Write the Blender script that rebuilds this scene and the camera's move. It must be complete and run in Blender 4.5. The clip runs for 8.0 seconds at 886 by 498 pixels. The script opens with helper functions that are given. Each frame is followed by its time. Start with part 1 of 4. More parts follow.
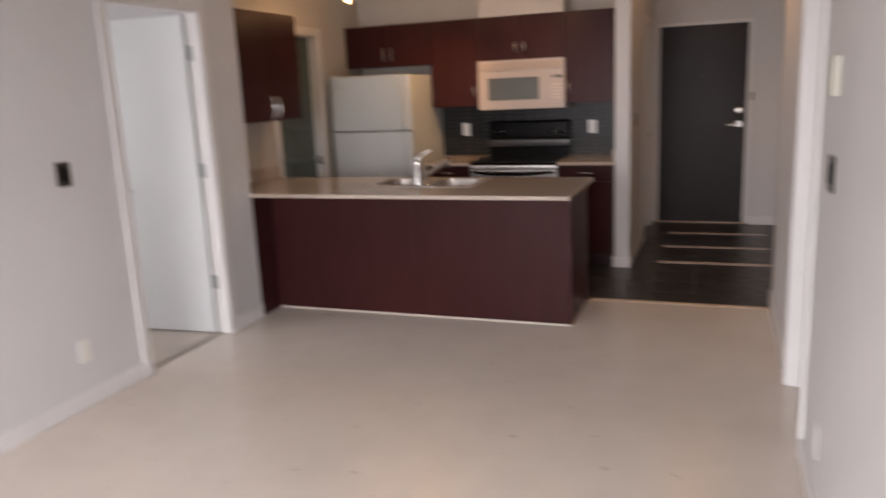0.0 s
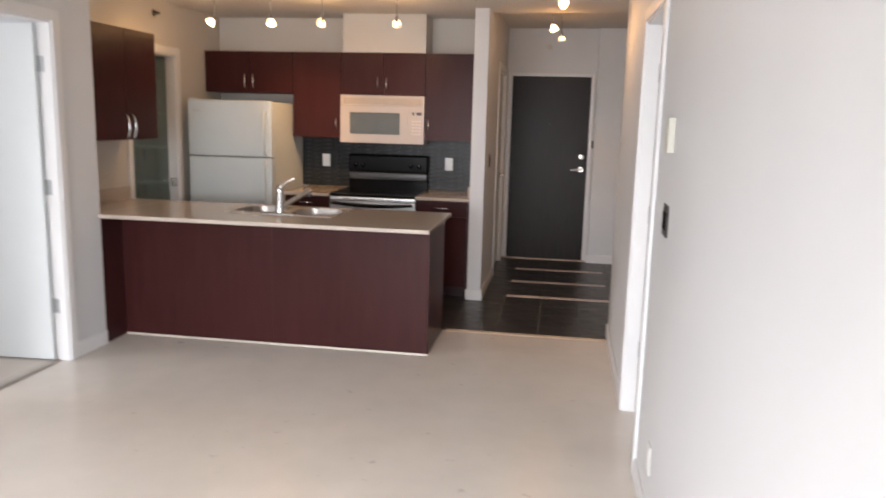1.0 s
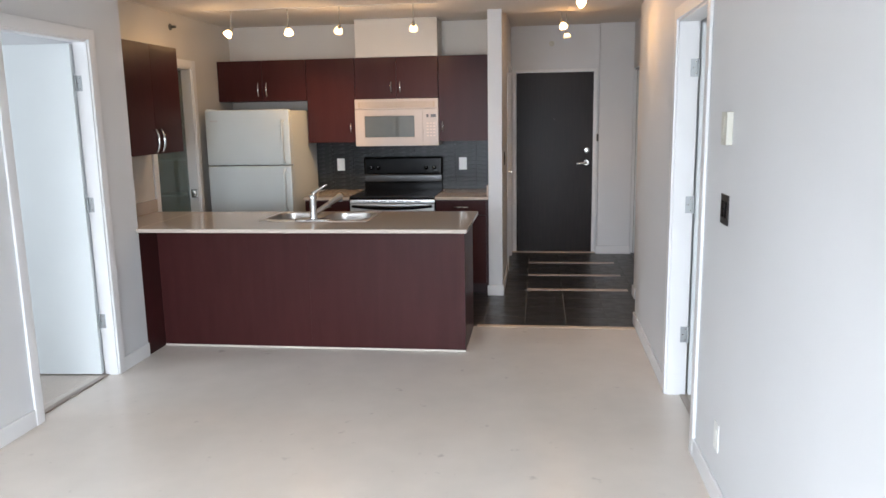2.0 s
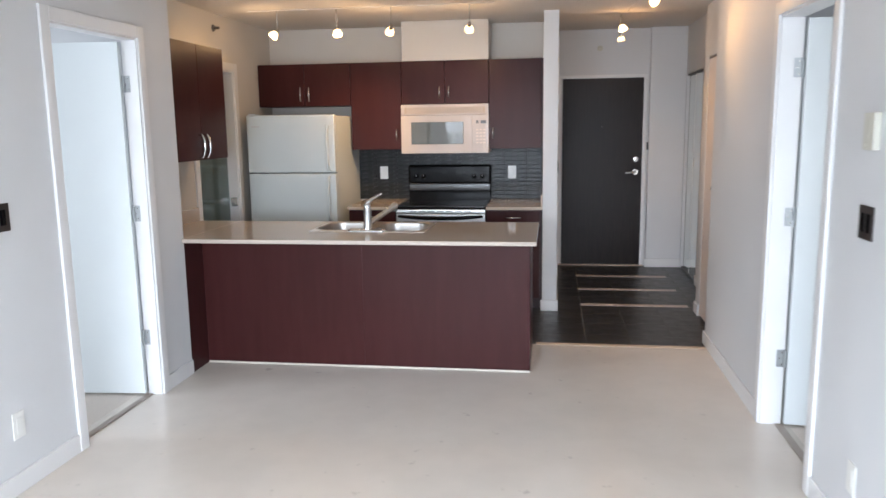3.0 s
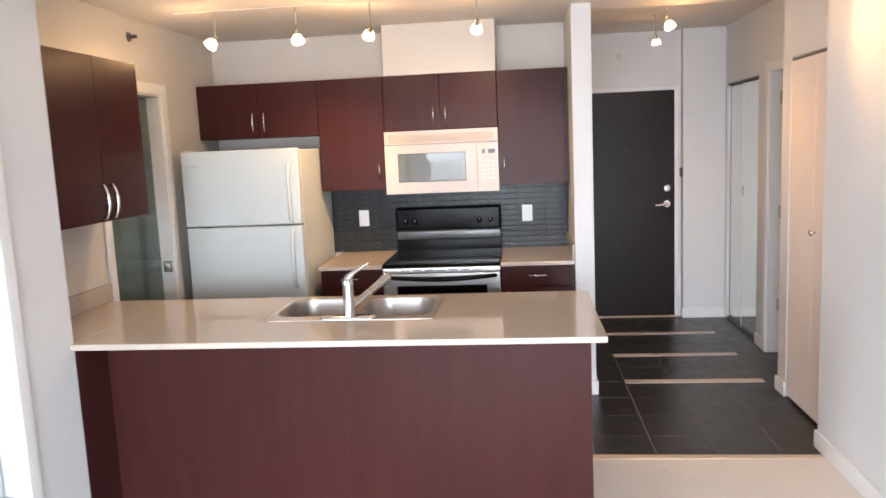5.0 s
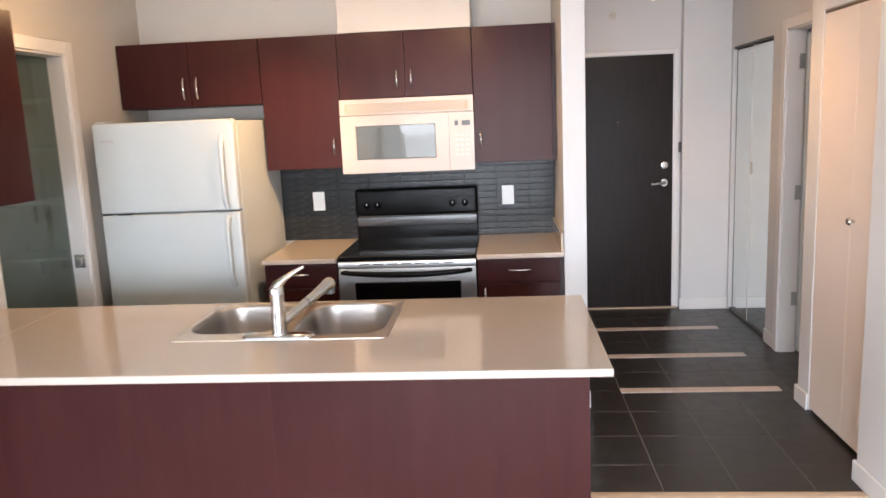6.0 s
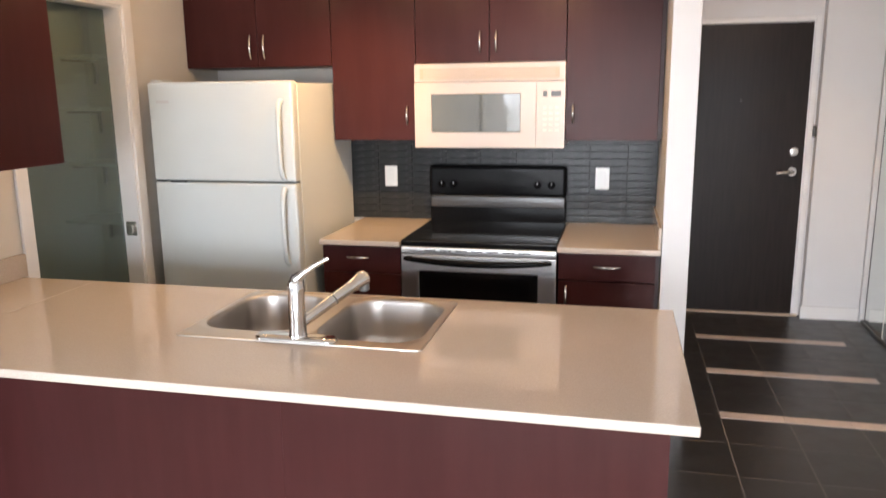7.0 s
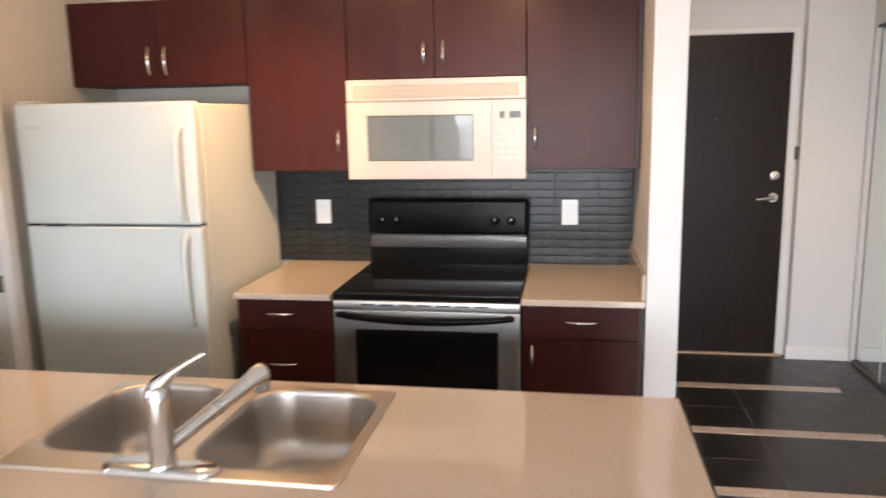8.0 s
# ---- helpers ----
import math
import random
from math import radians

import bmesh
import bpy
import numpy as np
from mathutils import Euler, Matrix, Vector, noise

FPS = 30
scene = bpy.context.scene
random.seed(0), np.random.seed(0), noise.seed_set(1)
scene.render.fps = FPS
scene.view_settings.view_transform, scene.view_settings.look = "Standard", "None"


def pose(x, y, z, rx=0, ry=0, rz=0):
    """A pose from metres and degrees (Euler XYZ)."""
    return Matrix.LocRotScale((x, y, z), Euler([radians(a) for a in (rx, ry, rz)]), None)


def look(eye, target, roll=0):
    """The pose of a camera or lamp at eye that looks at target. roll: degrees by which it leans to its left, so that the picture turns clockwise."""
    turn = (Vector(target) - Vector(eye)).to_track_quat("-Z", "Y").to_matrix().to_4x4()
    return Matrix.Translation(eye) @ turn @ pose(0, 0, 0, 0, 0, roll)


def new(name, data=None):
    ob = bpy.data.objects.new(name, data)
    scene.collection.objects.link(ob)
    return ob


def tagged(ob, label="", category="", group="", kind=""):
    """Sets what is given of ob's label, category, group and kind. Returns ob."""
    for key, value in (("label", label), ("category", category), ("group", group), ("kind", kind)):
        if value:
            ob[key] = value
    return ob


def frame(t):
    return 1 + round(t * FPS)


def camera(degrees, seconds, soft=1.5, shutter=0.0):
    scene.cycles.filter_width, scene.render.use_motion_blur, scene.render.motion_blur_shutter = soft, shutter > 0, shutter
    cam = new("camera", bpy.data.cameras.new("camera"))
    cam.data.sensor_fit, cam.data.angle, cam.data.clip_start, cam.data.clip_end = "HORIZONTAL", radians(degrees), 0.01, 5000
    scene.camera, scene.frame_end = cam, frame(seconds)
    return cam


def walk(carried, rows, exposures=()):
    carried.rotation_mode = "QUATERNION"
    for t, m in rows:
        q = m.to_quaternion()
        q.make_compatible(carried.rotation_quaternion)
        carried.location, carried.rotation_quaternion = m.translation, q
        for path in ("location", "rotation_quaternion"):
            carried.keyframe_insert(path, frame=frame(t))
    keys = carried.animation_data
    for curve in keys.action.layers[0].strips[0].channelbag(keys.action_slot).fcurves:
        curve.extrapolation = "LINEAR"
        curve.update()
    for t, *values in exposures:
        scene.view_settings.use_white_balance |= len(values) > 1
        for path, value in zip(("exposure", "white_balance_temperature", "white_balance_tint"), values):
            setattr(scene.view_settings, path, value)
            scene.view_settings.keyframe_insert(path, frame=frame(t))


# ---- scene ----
cam = camera(61.1, 8.0, shutter=0.5)
PATH = [
    (0, (0.869, -4.57, 1.534), (0.179, -2.741, 1.111), -2.6),
    (0.2, (0.845, -4.552, 1.534), (0.357, -2.669, 1.068), -0.0),
    (0.5, (0.821, -4.56, 1.529), (0.529, -2.634, 1.078), 2.2),
    (0.8, (0.83, -4.627, 1.541), (0.556, -2.684, 1.154), 3.1),
    (1, (0.816, -4.701, 1.554), (0.514, -2.754, 1.209), 1.5),
    (1.2, (0.763, -4.768, 1.559), (0.418, -2.826, 1.23), 0.7),
    (2.3, (0.378, -4.869, 1.585), (0.147, -2.917, 1.219), -1.4),
    (2.5, (0.31, -4.825, 1.577), (0.049, -2.877, 1.204), -1.0),
    (3, (0.128, -4.599, 1.552), (-0.158, -2.646, 1.227), -0.8),
    (3.5, (-0.033, -4.276, 1.565), (-0.356, -2.348, 1.143), -0.9),
    (4, (-0.216, -3.897, 1.578), (-0.447, -1.938, 1.248), -0.9),
    (4.5, (-0.267, -3.519, 1.588), (-0.378, -1.549, 1.262), -1.7),
    (4.7, (-0.269, -3.367, 1.633), (-0.461, -1.394, 1.369), -1.9),
    (5.8, (-0.283, -2.476, 1.607), (-0.498, -0.516, 1.272), -3.3),
    (6, (-0.262, -2.364, 1.608), (-0.427, -0.401, 1.265), -2.5),
    (6.2, (-0.245, -2.229, 1.59), (-0.471, -0.265, 1.287), -0.9),
    (6.5, (-0.205, -2.059, 1.603), (-0.659, -0.129, 1.341), 0.3),
    (6.8, (-0.159, -1.922, 1.587), (-0.608, -0.005, 1.238), 0.1),
    (7, (-0.152, -1.85, 1.586), (-0.6, 0.057, 1.18), -0.7),
    (7.2, (-0.162, -1.759, 1.598), (-0.628, 0.132, 1.142), -1.7),
    (7.5, (-0.205, -1.564, 1.559), (-0.686, 0.345, 1.209), -2.3),
    (8, (-0.234, -1.213, 1.595), (-0.567, 0.726, 1.235), -1.1),
]
EXPOSURES = [
    (0.0, -0.66, 7250, 23), (0.2, -0.40, 7200, 22), (0.5, -0.24, 7150, 21), (1.0, -0.08, 6850, 16), (2.5, 0.00, 6050, 10), (3.5, 0.20, 6050, 11), (4.0, 0.30, 6100, 11), (4.5, 0.58, 6200, 12),
    (6.0, 0.82, 6270, 13), (7.5, 0.86, 6600, 13), (8.0, 0.88, 6600, 13)]
walk(cam, [(t, look(eye, target, roll)) for t, eye, target, roll in PATH], EXPOSURES)

# ---- light: daylight through the windows behind the camera, warm spot lamps in kitchen and hall ----
world = bpy.data.worlds.new("world")
scene.world = world
world.use_nodes = True
sky = world.node_tree.nodes.new("ShaderNodeTexSky")
sky.sky_type, sky.sun_disc = "NISHITA", False
sky.sun_elevation, sky.sun_rotation = radians(40), radians(150)
world.node_tree.nodes["Background"].inputs[1].default_value = 0.10
world.node_tree.links.new(sky.outputs[0], world.node_tree.nodes["Background"].inputs[0])


def area_lamp(name, m, w, h, watts, col, spread=180):
    d = bpy.data.lights.new(name, "AREA")
    d.shape, d.size, d.size_y, d.energy, d.color, d.spread = "RECTANGLE", w, h, watts, col, radians(spread)
    ob = new(name, d)
    ob.matrix_world = m
    return ob


def spot_lamp(name, m, watts, col, cone=95, blend=0.7, size=0.02):
    d = bpy.data.lights.new(name, "SPOT")
    d.energy, d.color, d.spot_size, d.spot_blend, d.shadow_soft_size = watts, col, radians(cone), blend, size
    ob = new(name, d)
    ob.matrix_world = m
    return ob


def bulb_glow(name, p, watts, col):
    d = bpy.data.lights.new(name, "POINT")
    d.energy, d.color, d.shadow_soft_size = watts, col, 0.04
    ob = new(name, d)
    ob.location = p
    return ob


DAY = (0.86, 0.93, 1.0)
WARM = (1.0, 0.60, 0.27)
AMBER = (1.0, 0.53, 0.20)
area_lamp("living_window_daylight", look((-0.45, -6.68, 1.30), (-0.35, -3.5, -1.65)), 3.0, 2.2, 250, DAY, 118)
area_lamp("side_window_daylight", look((-2.31, -5.67, 1.25), (1.197, 0.6, 0.9)), 1.2, 2.0, 8, DAY, 110)
# added fill from an unseen source: brightens the open door and the right wall
area_lamp("left_bedroom_fill", look((-5.30, -2.6, 1.45), (1.2, 0.3, 1.0)), 1.9, 1.5, 80, DAY)
area_lamp("right_bedroom_daylight", look((2.9, -3.9, 1.45), (2.3, 0, 1.1)), 1.9, 1.5, 28, DAY)


# ---- materials ----
def material(name, col, rough=0.5, metal=0.0, var=0.06, scale=6.0, stretch=(1, 1, 1), bump=0.0, bscale=80.0,
             stain=0.0, rvar=0.05, rand=0.0, island=0.0, coat=0.0, spec=0.5, marks=0.0):
    m = bpy.data.materials.new(name)
    m.use_nodes = True
    nt = m.node_tree
    b = nt.nodes["Principled BSDF"]
    N, L = nt.nodes.new, nt.links.new
    tc = N("ShaderNodeTexCoord")
    mp = N("ShaderNodeMapping")
    mp.inputs["Scale"].default_value = stretch
    L(tc.outputs["Object"], mp.inputs[0])
    n1 = N("ShaderNodeTexNoise")
    n1.inputs["Scale"].default_value, n1.inputs["Detail"].default_value = scale, 8
    L(mp.outputs[0], n1.inputs[0])
    mr = N("ShaderNodeMapRange")
    mr.inputs[1].default_value, mr.inputs[2].default_value = 0.3, 0.7
    mr.inputs[3].default_value, mr.inputs[4].default_value = 1 - var, 1 + var
    L(n1.outputs[0], mr.inputs[0])
    val = mr.outputs[0]

    def times(a, c):
        q = N("ShaderNodeMath")
        q.operation = "MULTIPLY"
        L(a, q.inputs[0]), L(c, q.inputs[1])
        return q.outputs[0]
    if stain:
        n2 = N("ShaderNodeTexNoise")
        n2.inputs["Scale"].default_value, n2.inputs["Detail"].default_value = 0.9, 4
        L(tc.outputs["Object"], n2.inputs[0])
        m2 = N("ShaderNodeMapRange")
        m2.inputs[1].default_value, m2.inputs[2].default_value = 0.3, 0.7
        m2.inputs[3].default_value, m2.inputs[4].default_value = 1 - stain, 1 + stain
        L(n2.outputs[0], m2.inputs[0])
        val = times(val, m2.outputs[0])
    if rand:
        oi = N("ShaderNodeObjectInfo")
        m3 = N("ShaderNodeMapRange")
        m3.inputs[3].default_value, m3.inputs[4].default_value = 1 - rand, 1 + rand
        L(oi.outputs["Random"], m3.inputs[0])
        val = times(val, m3.outputs[0])
    if island:
        ge = N("ShaderNodeNewGeometry")
        m4 = N("ShaderNodeMapRange")
        m4.inputs[3].default_value, m4.inputs[4].default_value = 1 - island, 1 + island
        L(ge.outputs["Random Per Island"], m4.inputs[0])
        val = times(val, m4.outputs[0])
    if marks:
        n5 = N("ShaderNodeTexNoise")
        n5.inputs["Scale"].default_value, n5.inputs["Detail"].default_value = 11.0, 2
        L(tc.outputs["Object"], n5.inputs[0])
        m5 = N("ShaderNodeMapRange")
        m5.inputs[1].default_value, m5.inputs[2].default_value = 0.70, 0.80
        m5.inputs[3].default_value, m5.inputs[4].default_value = 1.0, 1 - marks
        L(n5.outputs[0], m5.inputs[0])
        val = times(val, m5.outputs[0])
    hs = N("ShaderNodeHueSaturation")
    hs.inputs["Color"].default_value = (*col, 1)
    L(val, hs.inputs["Value"])
    L(hs.outputs[0], b.inputs["Base Color"])
    rr = N("ShaderNodeMapRange")
    rr.inputs[1].default_value, rr.inputs[2].default_value = 0.3, 0.7
    rr.inputs[3].default_value, rr.inputs[4].default_value = max(0.02, rough - rvar), rough + rvar
    L(n1.outputs[0], rr.inputs[0])
    L(rr.outputs[0], b.inputs["Roughness"])
    b.inputs["Metallic"].default_value = metal
    b.inputs["Coat Weight"].default_value = coat
    b.inputs["Specular IOR Level"].default_value = spec
    if bump:
        n3 = N("ShaderNodeTexNoise")
        n3.inputs["Scale"].default_value, n3.inputs["Detail"].default_value = bscale, 3
        L(mp.outputs[0], n3.inputs[0])
        bp = N("ShaderNodeBump")
        bp.inputs["Strength"].default_value, bp.inputs["Distance"].default_value = bump, 0.004
        L(n3.outputs[0], bp.inputs["Height"])
        L(bp.outputs[0], b.inputs["Normal"])
    return m


M = {}
M["wall"] = material("wall_paint", (0.650, 0.658, 0.668), 0.55, var=0.015, scale=3, bump=0.06, bscale=160, stain=0.015)
# wall paint of the kitchen, with the lamps' warm cast put into its colour
M["kitchenwall"] = material("warm_lit_wall_paint", (0.60, 0.57, 0.525), 0.55, var=0.015, scale=3, bump=0.06, bscale=160, stain=0.015)
M["ceiling"] = material("ceiling_paint", (0.74, 0.705, 0.665), 0.8, var=0.03, scale=30, bump=0.25, bscale=120, stain=0.02)
M["trim"] = material("white_trim_paint", (0.74, 0.74, 0.74), 0.35, var=0.015, scale=4, bump=0.03, bscale=60)
M["door"] = material("white_door_paint", (0.72, 0.76, 0.765), 0.38, var=0.015, scale=3, bump=0.04, bscale=90, stain=0.01)
M["floor"] = material("pale_floor", (0.63, 0.575, 0.515), 0.25, spec=0.4, var=0.03, scale=5, stain=0.03, rvar=0.02, marks=0.25)
M["carpet"] = material("beige_carpet", (0.62, 0.56, 0.50), 0.95, var=0.18, scale=220, bump=0.6, bscale=300, stain=0.04)
M["tile"] = material("dark_slate_tile", (0.020, 0.020, 0.0215), 0.34, var=0.22, scale=9, rand=0.18, bump=0.16, bscale=30, rvar=0.08)
M["grout"] = material("grey_grout", (0.14, 0.138, 0.136), 0.9, var=0.15, scale=60)
M["darkgrout"] = material("dark_grout", (0.030, 0.031, 0.031), 0.8, var=0.1)
M["strip"] = material("pale_stone_strip", (0.53, 0.475, 0.45), 0.5, var=0.10, scale=25, rand=0.10, bump=0.08, bscale=60)
M["wood"] = material("dark_cherry_veneer", (0.046, 0.0136, 0.0132), 0.30, var=0.09, scale=7, stretch=(3, 3, 0.35), rand=0.04, rvar=0.01, stain=0.08, spec=0.11)
M["woodin"] = material("dark_cherry_edge", (0.030, 0.008, 0.008), 0.5, var=0.15, scale=8, stretch=(6, 6, 0.8))
M["quartz"] = material("beige_quartz", (0.49, 0.42, 0.36), 0.06, spec=0.42, var=0.07, scale=260, stain=0.02, rvar=0.02)
M["white"] = material("white_appliance_enamel", (0.60, 0.645, 0.645), 0.34, var=0.015, scale=5, bump=0.06, bscale=420)
M["cream"] = material("cream_microwave_plastic", (0.48, 0.425, 0.39), 0.34, var=0.015, scale=6)
M["creamprint"] = material("faint_pink_print", (0.68, 0.58, 0.51), 0.4, var=0.02)
M["creamdark"] = material("beige_vent_plastic", (0.42, 0.34, 0.26), 0.45, var=0.03, scale=10)
M["steel"] = material("brushed_steel", (0.70, 0.69, 0.68), 0.34, 1.0, var=0.03, scale=9, stretch=(1, 30, 30), rvar=0.02)
M["sink"] = material("sink_steel", (0.52, 0.49, 0.46), 0.33, 1.0, var=0.03, scale=14, rvar=0.02)
M["chrome"] = material("chrome", (0.62, 0.62, 0.62), 0.12, 1.0, var=0.02, rvar=0.03)
M["hinge"] = material("satin_hinge_metal", (0.40, 0.42, 0.43), 0.42, 0.7, var=0.05, scale=30)
M["nickel"] = material("satin_nickel", (0.62, 0.60, 0.57), 0.25, 1.0, var=0.03)
M["black"] = material("black_enamel", (0.005, 0.005, 0.0055), 0.13, spec=0.09, var=0.1, rvar=0.04)
M["glassblack"] = material("black_ceramic_glass", (0.006, 0.006, 0.0065), 0.07, spec=0.3, var=0.05, rvar=0.03)
M["mwglass"] = material("microwave_window_glass", (0.12, 0.138, 0.143), 0.035, var=0.05, rvar=0.01, spec=0.34)
M["plate"] = material("white_plastic", (0.80, 0.80, 0.77), 0.35, var=0.01)
M["ivory"] = material("ivory_plastic", (0.57, 0.56, 0.49), 0.4, var=0.015)
M["darkplate"] = material("dark_bronze_plate", (0.030, 0.024, 0.022), 0.35, var=0.1)
M["btile"] = material("slate_blue_wall_tile", (0.0225, 0.0243, 0.0246), 0.26, spec=0.17, var=0.12, scale=12, rand=0.07, rvar=0.05, bump=0.02, bscale=40)
M["entry"] = material("dark_wenge_veneer", (0.0155, 0.0102, 0.0085), 0.36, spec=0.16, var=0.22, scale=6, stretch=(9, 9, 0.6), bump=0.05, bscale=40, stain=0.06)
M["bifold"] = material("cream_door_paint", (0.80, 0.715, 0.66), 0.42, var=0.02, scale=4, bump=0.05, bscale=120)
M["grey"] = material("grey_rail", (0.16, 0.16, 0.16), 0.4, 0.6, var=0.05)
M["oak"] = material("pale_oak_strip", (0.50, 0.40, 0.30), 0.4, var=0.1, scale=8, stretch=(0.8, 8, 8))
M["bronze"] = material("brown_metal_strip", (0.30, 0.25, 0.21), 0.45, 0.2, var=0.08, scale=20)
M["rubber"] = material("dark_gasket", (0.10, 0.098, 0.095), 0.7)
M["marks"] = material("printed_grey", (0.032, 0.032, 0.034), 0.3)
M["rangeprint"] = material("grey_range_print", (0.15, 0.15, 0.15), 0.3)
# grey that stands in for reflections on the range's glossy black back
M["sheengrey"] = material("dark_sheen_grey", (0.06, 0.06, 0.062), 0.22, 0.3, var=0.08, scale=9, stretch=(1, 30, 30))
M["ringmark"] = material("faint_ring_print", (0.022, 0.022, 0.023), 0.15)
M["pale_marks"] = material("pale_print", (0.55, 0.55, 0.55), 0.4)

mirror = bpy.data.materials.new("mirror")
mirror.use_nodes = True
pb = mirror.node_tree.nodes["Principled BSDF"]
pb.inputs["Base Color"].default_value, pb.inputs["Metallic"].default_value, pb.inputs["Roughness"].default_value = (0.80, 0.84, 0.82, 1), 1.0, 0.015
M["mirror"] = mirror
glass = bpy.data.materials.new("window_glass")
glass.use_nodes = True
pb = glass.node_tree.nodes["Principled BSDF"]
pb.inputs["Transmission Weight"].default_value, pb.inputs["Roughness"].default_value, pb.inputs["IOR"].default_value = 1.0, 0.0, 1.45
M["glass"] = glass
frost = bpy.data.materials.new("frosted_glass")
frost.use_nodes = True
pb = frost.node_tree.nodes["Principled BSDF"]
pb.inputs["Base Color"].default_value, pb.inputs["Roughness"].default_value = (0.35, 0.46, 0.46, 1), 0.045
pb.inputs["Transmission Weight"].default_value, pb.inputs["IOR"].default_value = 0.84, 1.3
M["frost"] = frost
bulb = bpy.data.materials.new("glowing_bulb")
bulb.use_nodes = True
pb = bulb.node_tree.nodes["Principled BSDF"]
pb.inputs["Base Color"].default_value = (1, 0.85, 0.6, 1)
pb.inputs["Emission Color"].default_value, pb.inputs["Emission Strength"].default_value = (1.0, 0.62, 0.28, 1), 45.0
M["bulb"] = bulb
shade = bpy.data.materials.new("frosted_glass_shade")
shade.use_nodes = True
pb = shade.node_tree.nodes["Principled BSDF"]
pb.inputs["Base Color"].default_value, pb.inputs["Roughness"].default_value = (0.95, 0.9, 0.8, 1), 0.4
pb.inputs["Transmission Weight"].default_value = 0.15
pb.inputs["Emission Color"].default_value, pb.inputs["Emission Strength"].default_value = (1.0, 0.66, 0.34, 1), 1.1
M["shade"] = shade


# ---- mesh helpers ----
ORIGIN = {}


def thing(name, loc, label, category, group="", kind=""):
    ob = new(name)
    ob.location = loc
    ob.empty_display_size = 0.1
    ORIGIN[ob.name] = Vector(loc)
    return tagged(ob, label, category, group, kind)


def finish(name, bm, mat):
    """Mesh with one material; normals weighted by area, so that flat faces stay flat beside rounded edges."""
    bmesh.ops.recalc_face_normals(bm, faces=bm.faces)
    bm.normal_update()
    area = {f: f.calc_area() for f in bm.faces}
    normals = []
    for f in bm.faces:
        for lp in f.loops:
            n = Vector((0, 0, 0))
            for o in lp.vert.link_faces:
                if o is f or o.normal.dot(f.normal) > 0.62:
                    n += o.normal * (area[o] + 1e-9)
            normals.append(n.normalized() if n.length > 0 else f.normal.copy())
    me = bpy.data.meshes.new(name)
    bm.to_mesh(me)
    bm.free()
    me.materials.append(M[mat])
    me.polygons.foreach_set("use_smooth", [True] * len(me.polygons))
    me.normals_split_custom_set(normals)
    return me


def part(name, bm, mat, parent, label=""):
    """One mesh under a thing or a part; the bmesh is in world metres."""
    o = ORIGIN[parent.name]
    bm.transform(Matrix.Translation(-o))
    ob = new(name, finish(name, bm, mat))
    ob.parent = parent
    ORIGIN[ob.name] = o
    return tagged(ob, label)


def single(name, bm, mat, label, category, group="", kind="", base=None):
    """A thing of one mesh."""
    if base is None:
        c = [v.co for v in bm.verts]
        base = Vector(((min(p.x for p in c) + max(p.x for p in c)) / 2, (min(p.y for p in c) + max(p.y for p in c)) / 2, min(p.z for p in c)))
    base = Vector(base)
    bm.transform(Matrix.Translation(-base))
    ob = new(name, finish(name, bm, mat))
    ob.location = base
    ORIGIN[ob.name] = base
    return tagged(ob, label, category, group, kind)


def box(x0, x1, y0, y1, z0, z1, bevel=0.002, seg=1, bm=None):
    one = bmesh.new()
    bmesh.ops.create_cube(one, size=1)
    for v in one.verts:
        v.co = Vector(((x0 + x1) / 2 + v.co.x * (x1 - x0), (y0 + y1) / 2 + v.co.y * (y1 - y0), (z0 + z1) / 2 + v.co.z * (z1 - z0)))
    if bevel:
        bevel = min(bevel, 0.45 * min(x1 - x0, y1 - y0, z1 - z0))
        bmesh.ops.bevel(one, geom=list(one.edges), offset=bevel, segments=seg, affect="EDGES", profile=0.5)
    return join(bm, one)


def join(bm, one):
    if bm is None:
        return one
    me = bpy.data.meshes.new("tmp")
    one.to_mesh(me)
    one.free()
    bm.from_mesh(me)
    bpy.data.meshes.remove(me)
    return bm


def slab(us, vs, holes, w0, w1, axis, bevel=0.0, bm=None):
    """A plate across axis from w0 to w1, cut by rectangular holes (u0, u1, v0, v1)."""
    one = bmesh.new()
    us, vs = [sorted({round(a, 5) for a in (*s, *(q for h in holes for q in h[k:k + 2]))}) for s, k in ((us, 0), (vs, 2))]

    def at(u, v, w):
        return {"x": (w, u, v), "y": (u, w, v), "z": (u, v, w)}[axis]
    grid = {}

    def vert(u, v):
        if (u, v) not in grid:
            grid[(u, v)] = one.verts.new(at(u, v, w0))
        return grid[(u, v)]
    for u0, u1 in zip(us, us[1:]):
        for v0, v1 in zip(vs, vs[1:]):
            cu, cv = (u0 + u1) / 2, (v0 + v1) / 2
            if any(h[0] < cu < h[1] and h[2] < cv < h[3] for h in holes):
                continue
            one.faces.new([vert(u0, v0), vert(u1, v0), vert(u1, v1), vert(u0, v1)])
    r = bmesh.ops.extrude_face_region(one, geom=list(one.faces))
    d = Vector(at(0, 0, 1)) * (w1 - w0)
    bmesh.ops.translate(one, verts=[g for g in r["geom"] if isinstance(g, bmesh.types.BMVert)], vec=d)
    bmesh.ops.recalc_face_normals(one, faces=one.faces)
    if bevel:
        es = [e for e in one.edges if len(e.link_faces) == 2 and e.calc_face_angle(0) > 0.5]
        bmesh.ops.bevel(one, geom=es, offset=bevel, segments=2, affect="EDGES", profile=0.5)
    return join(bm, one)


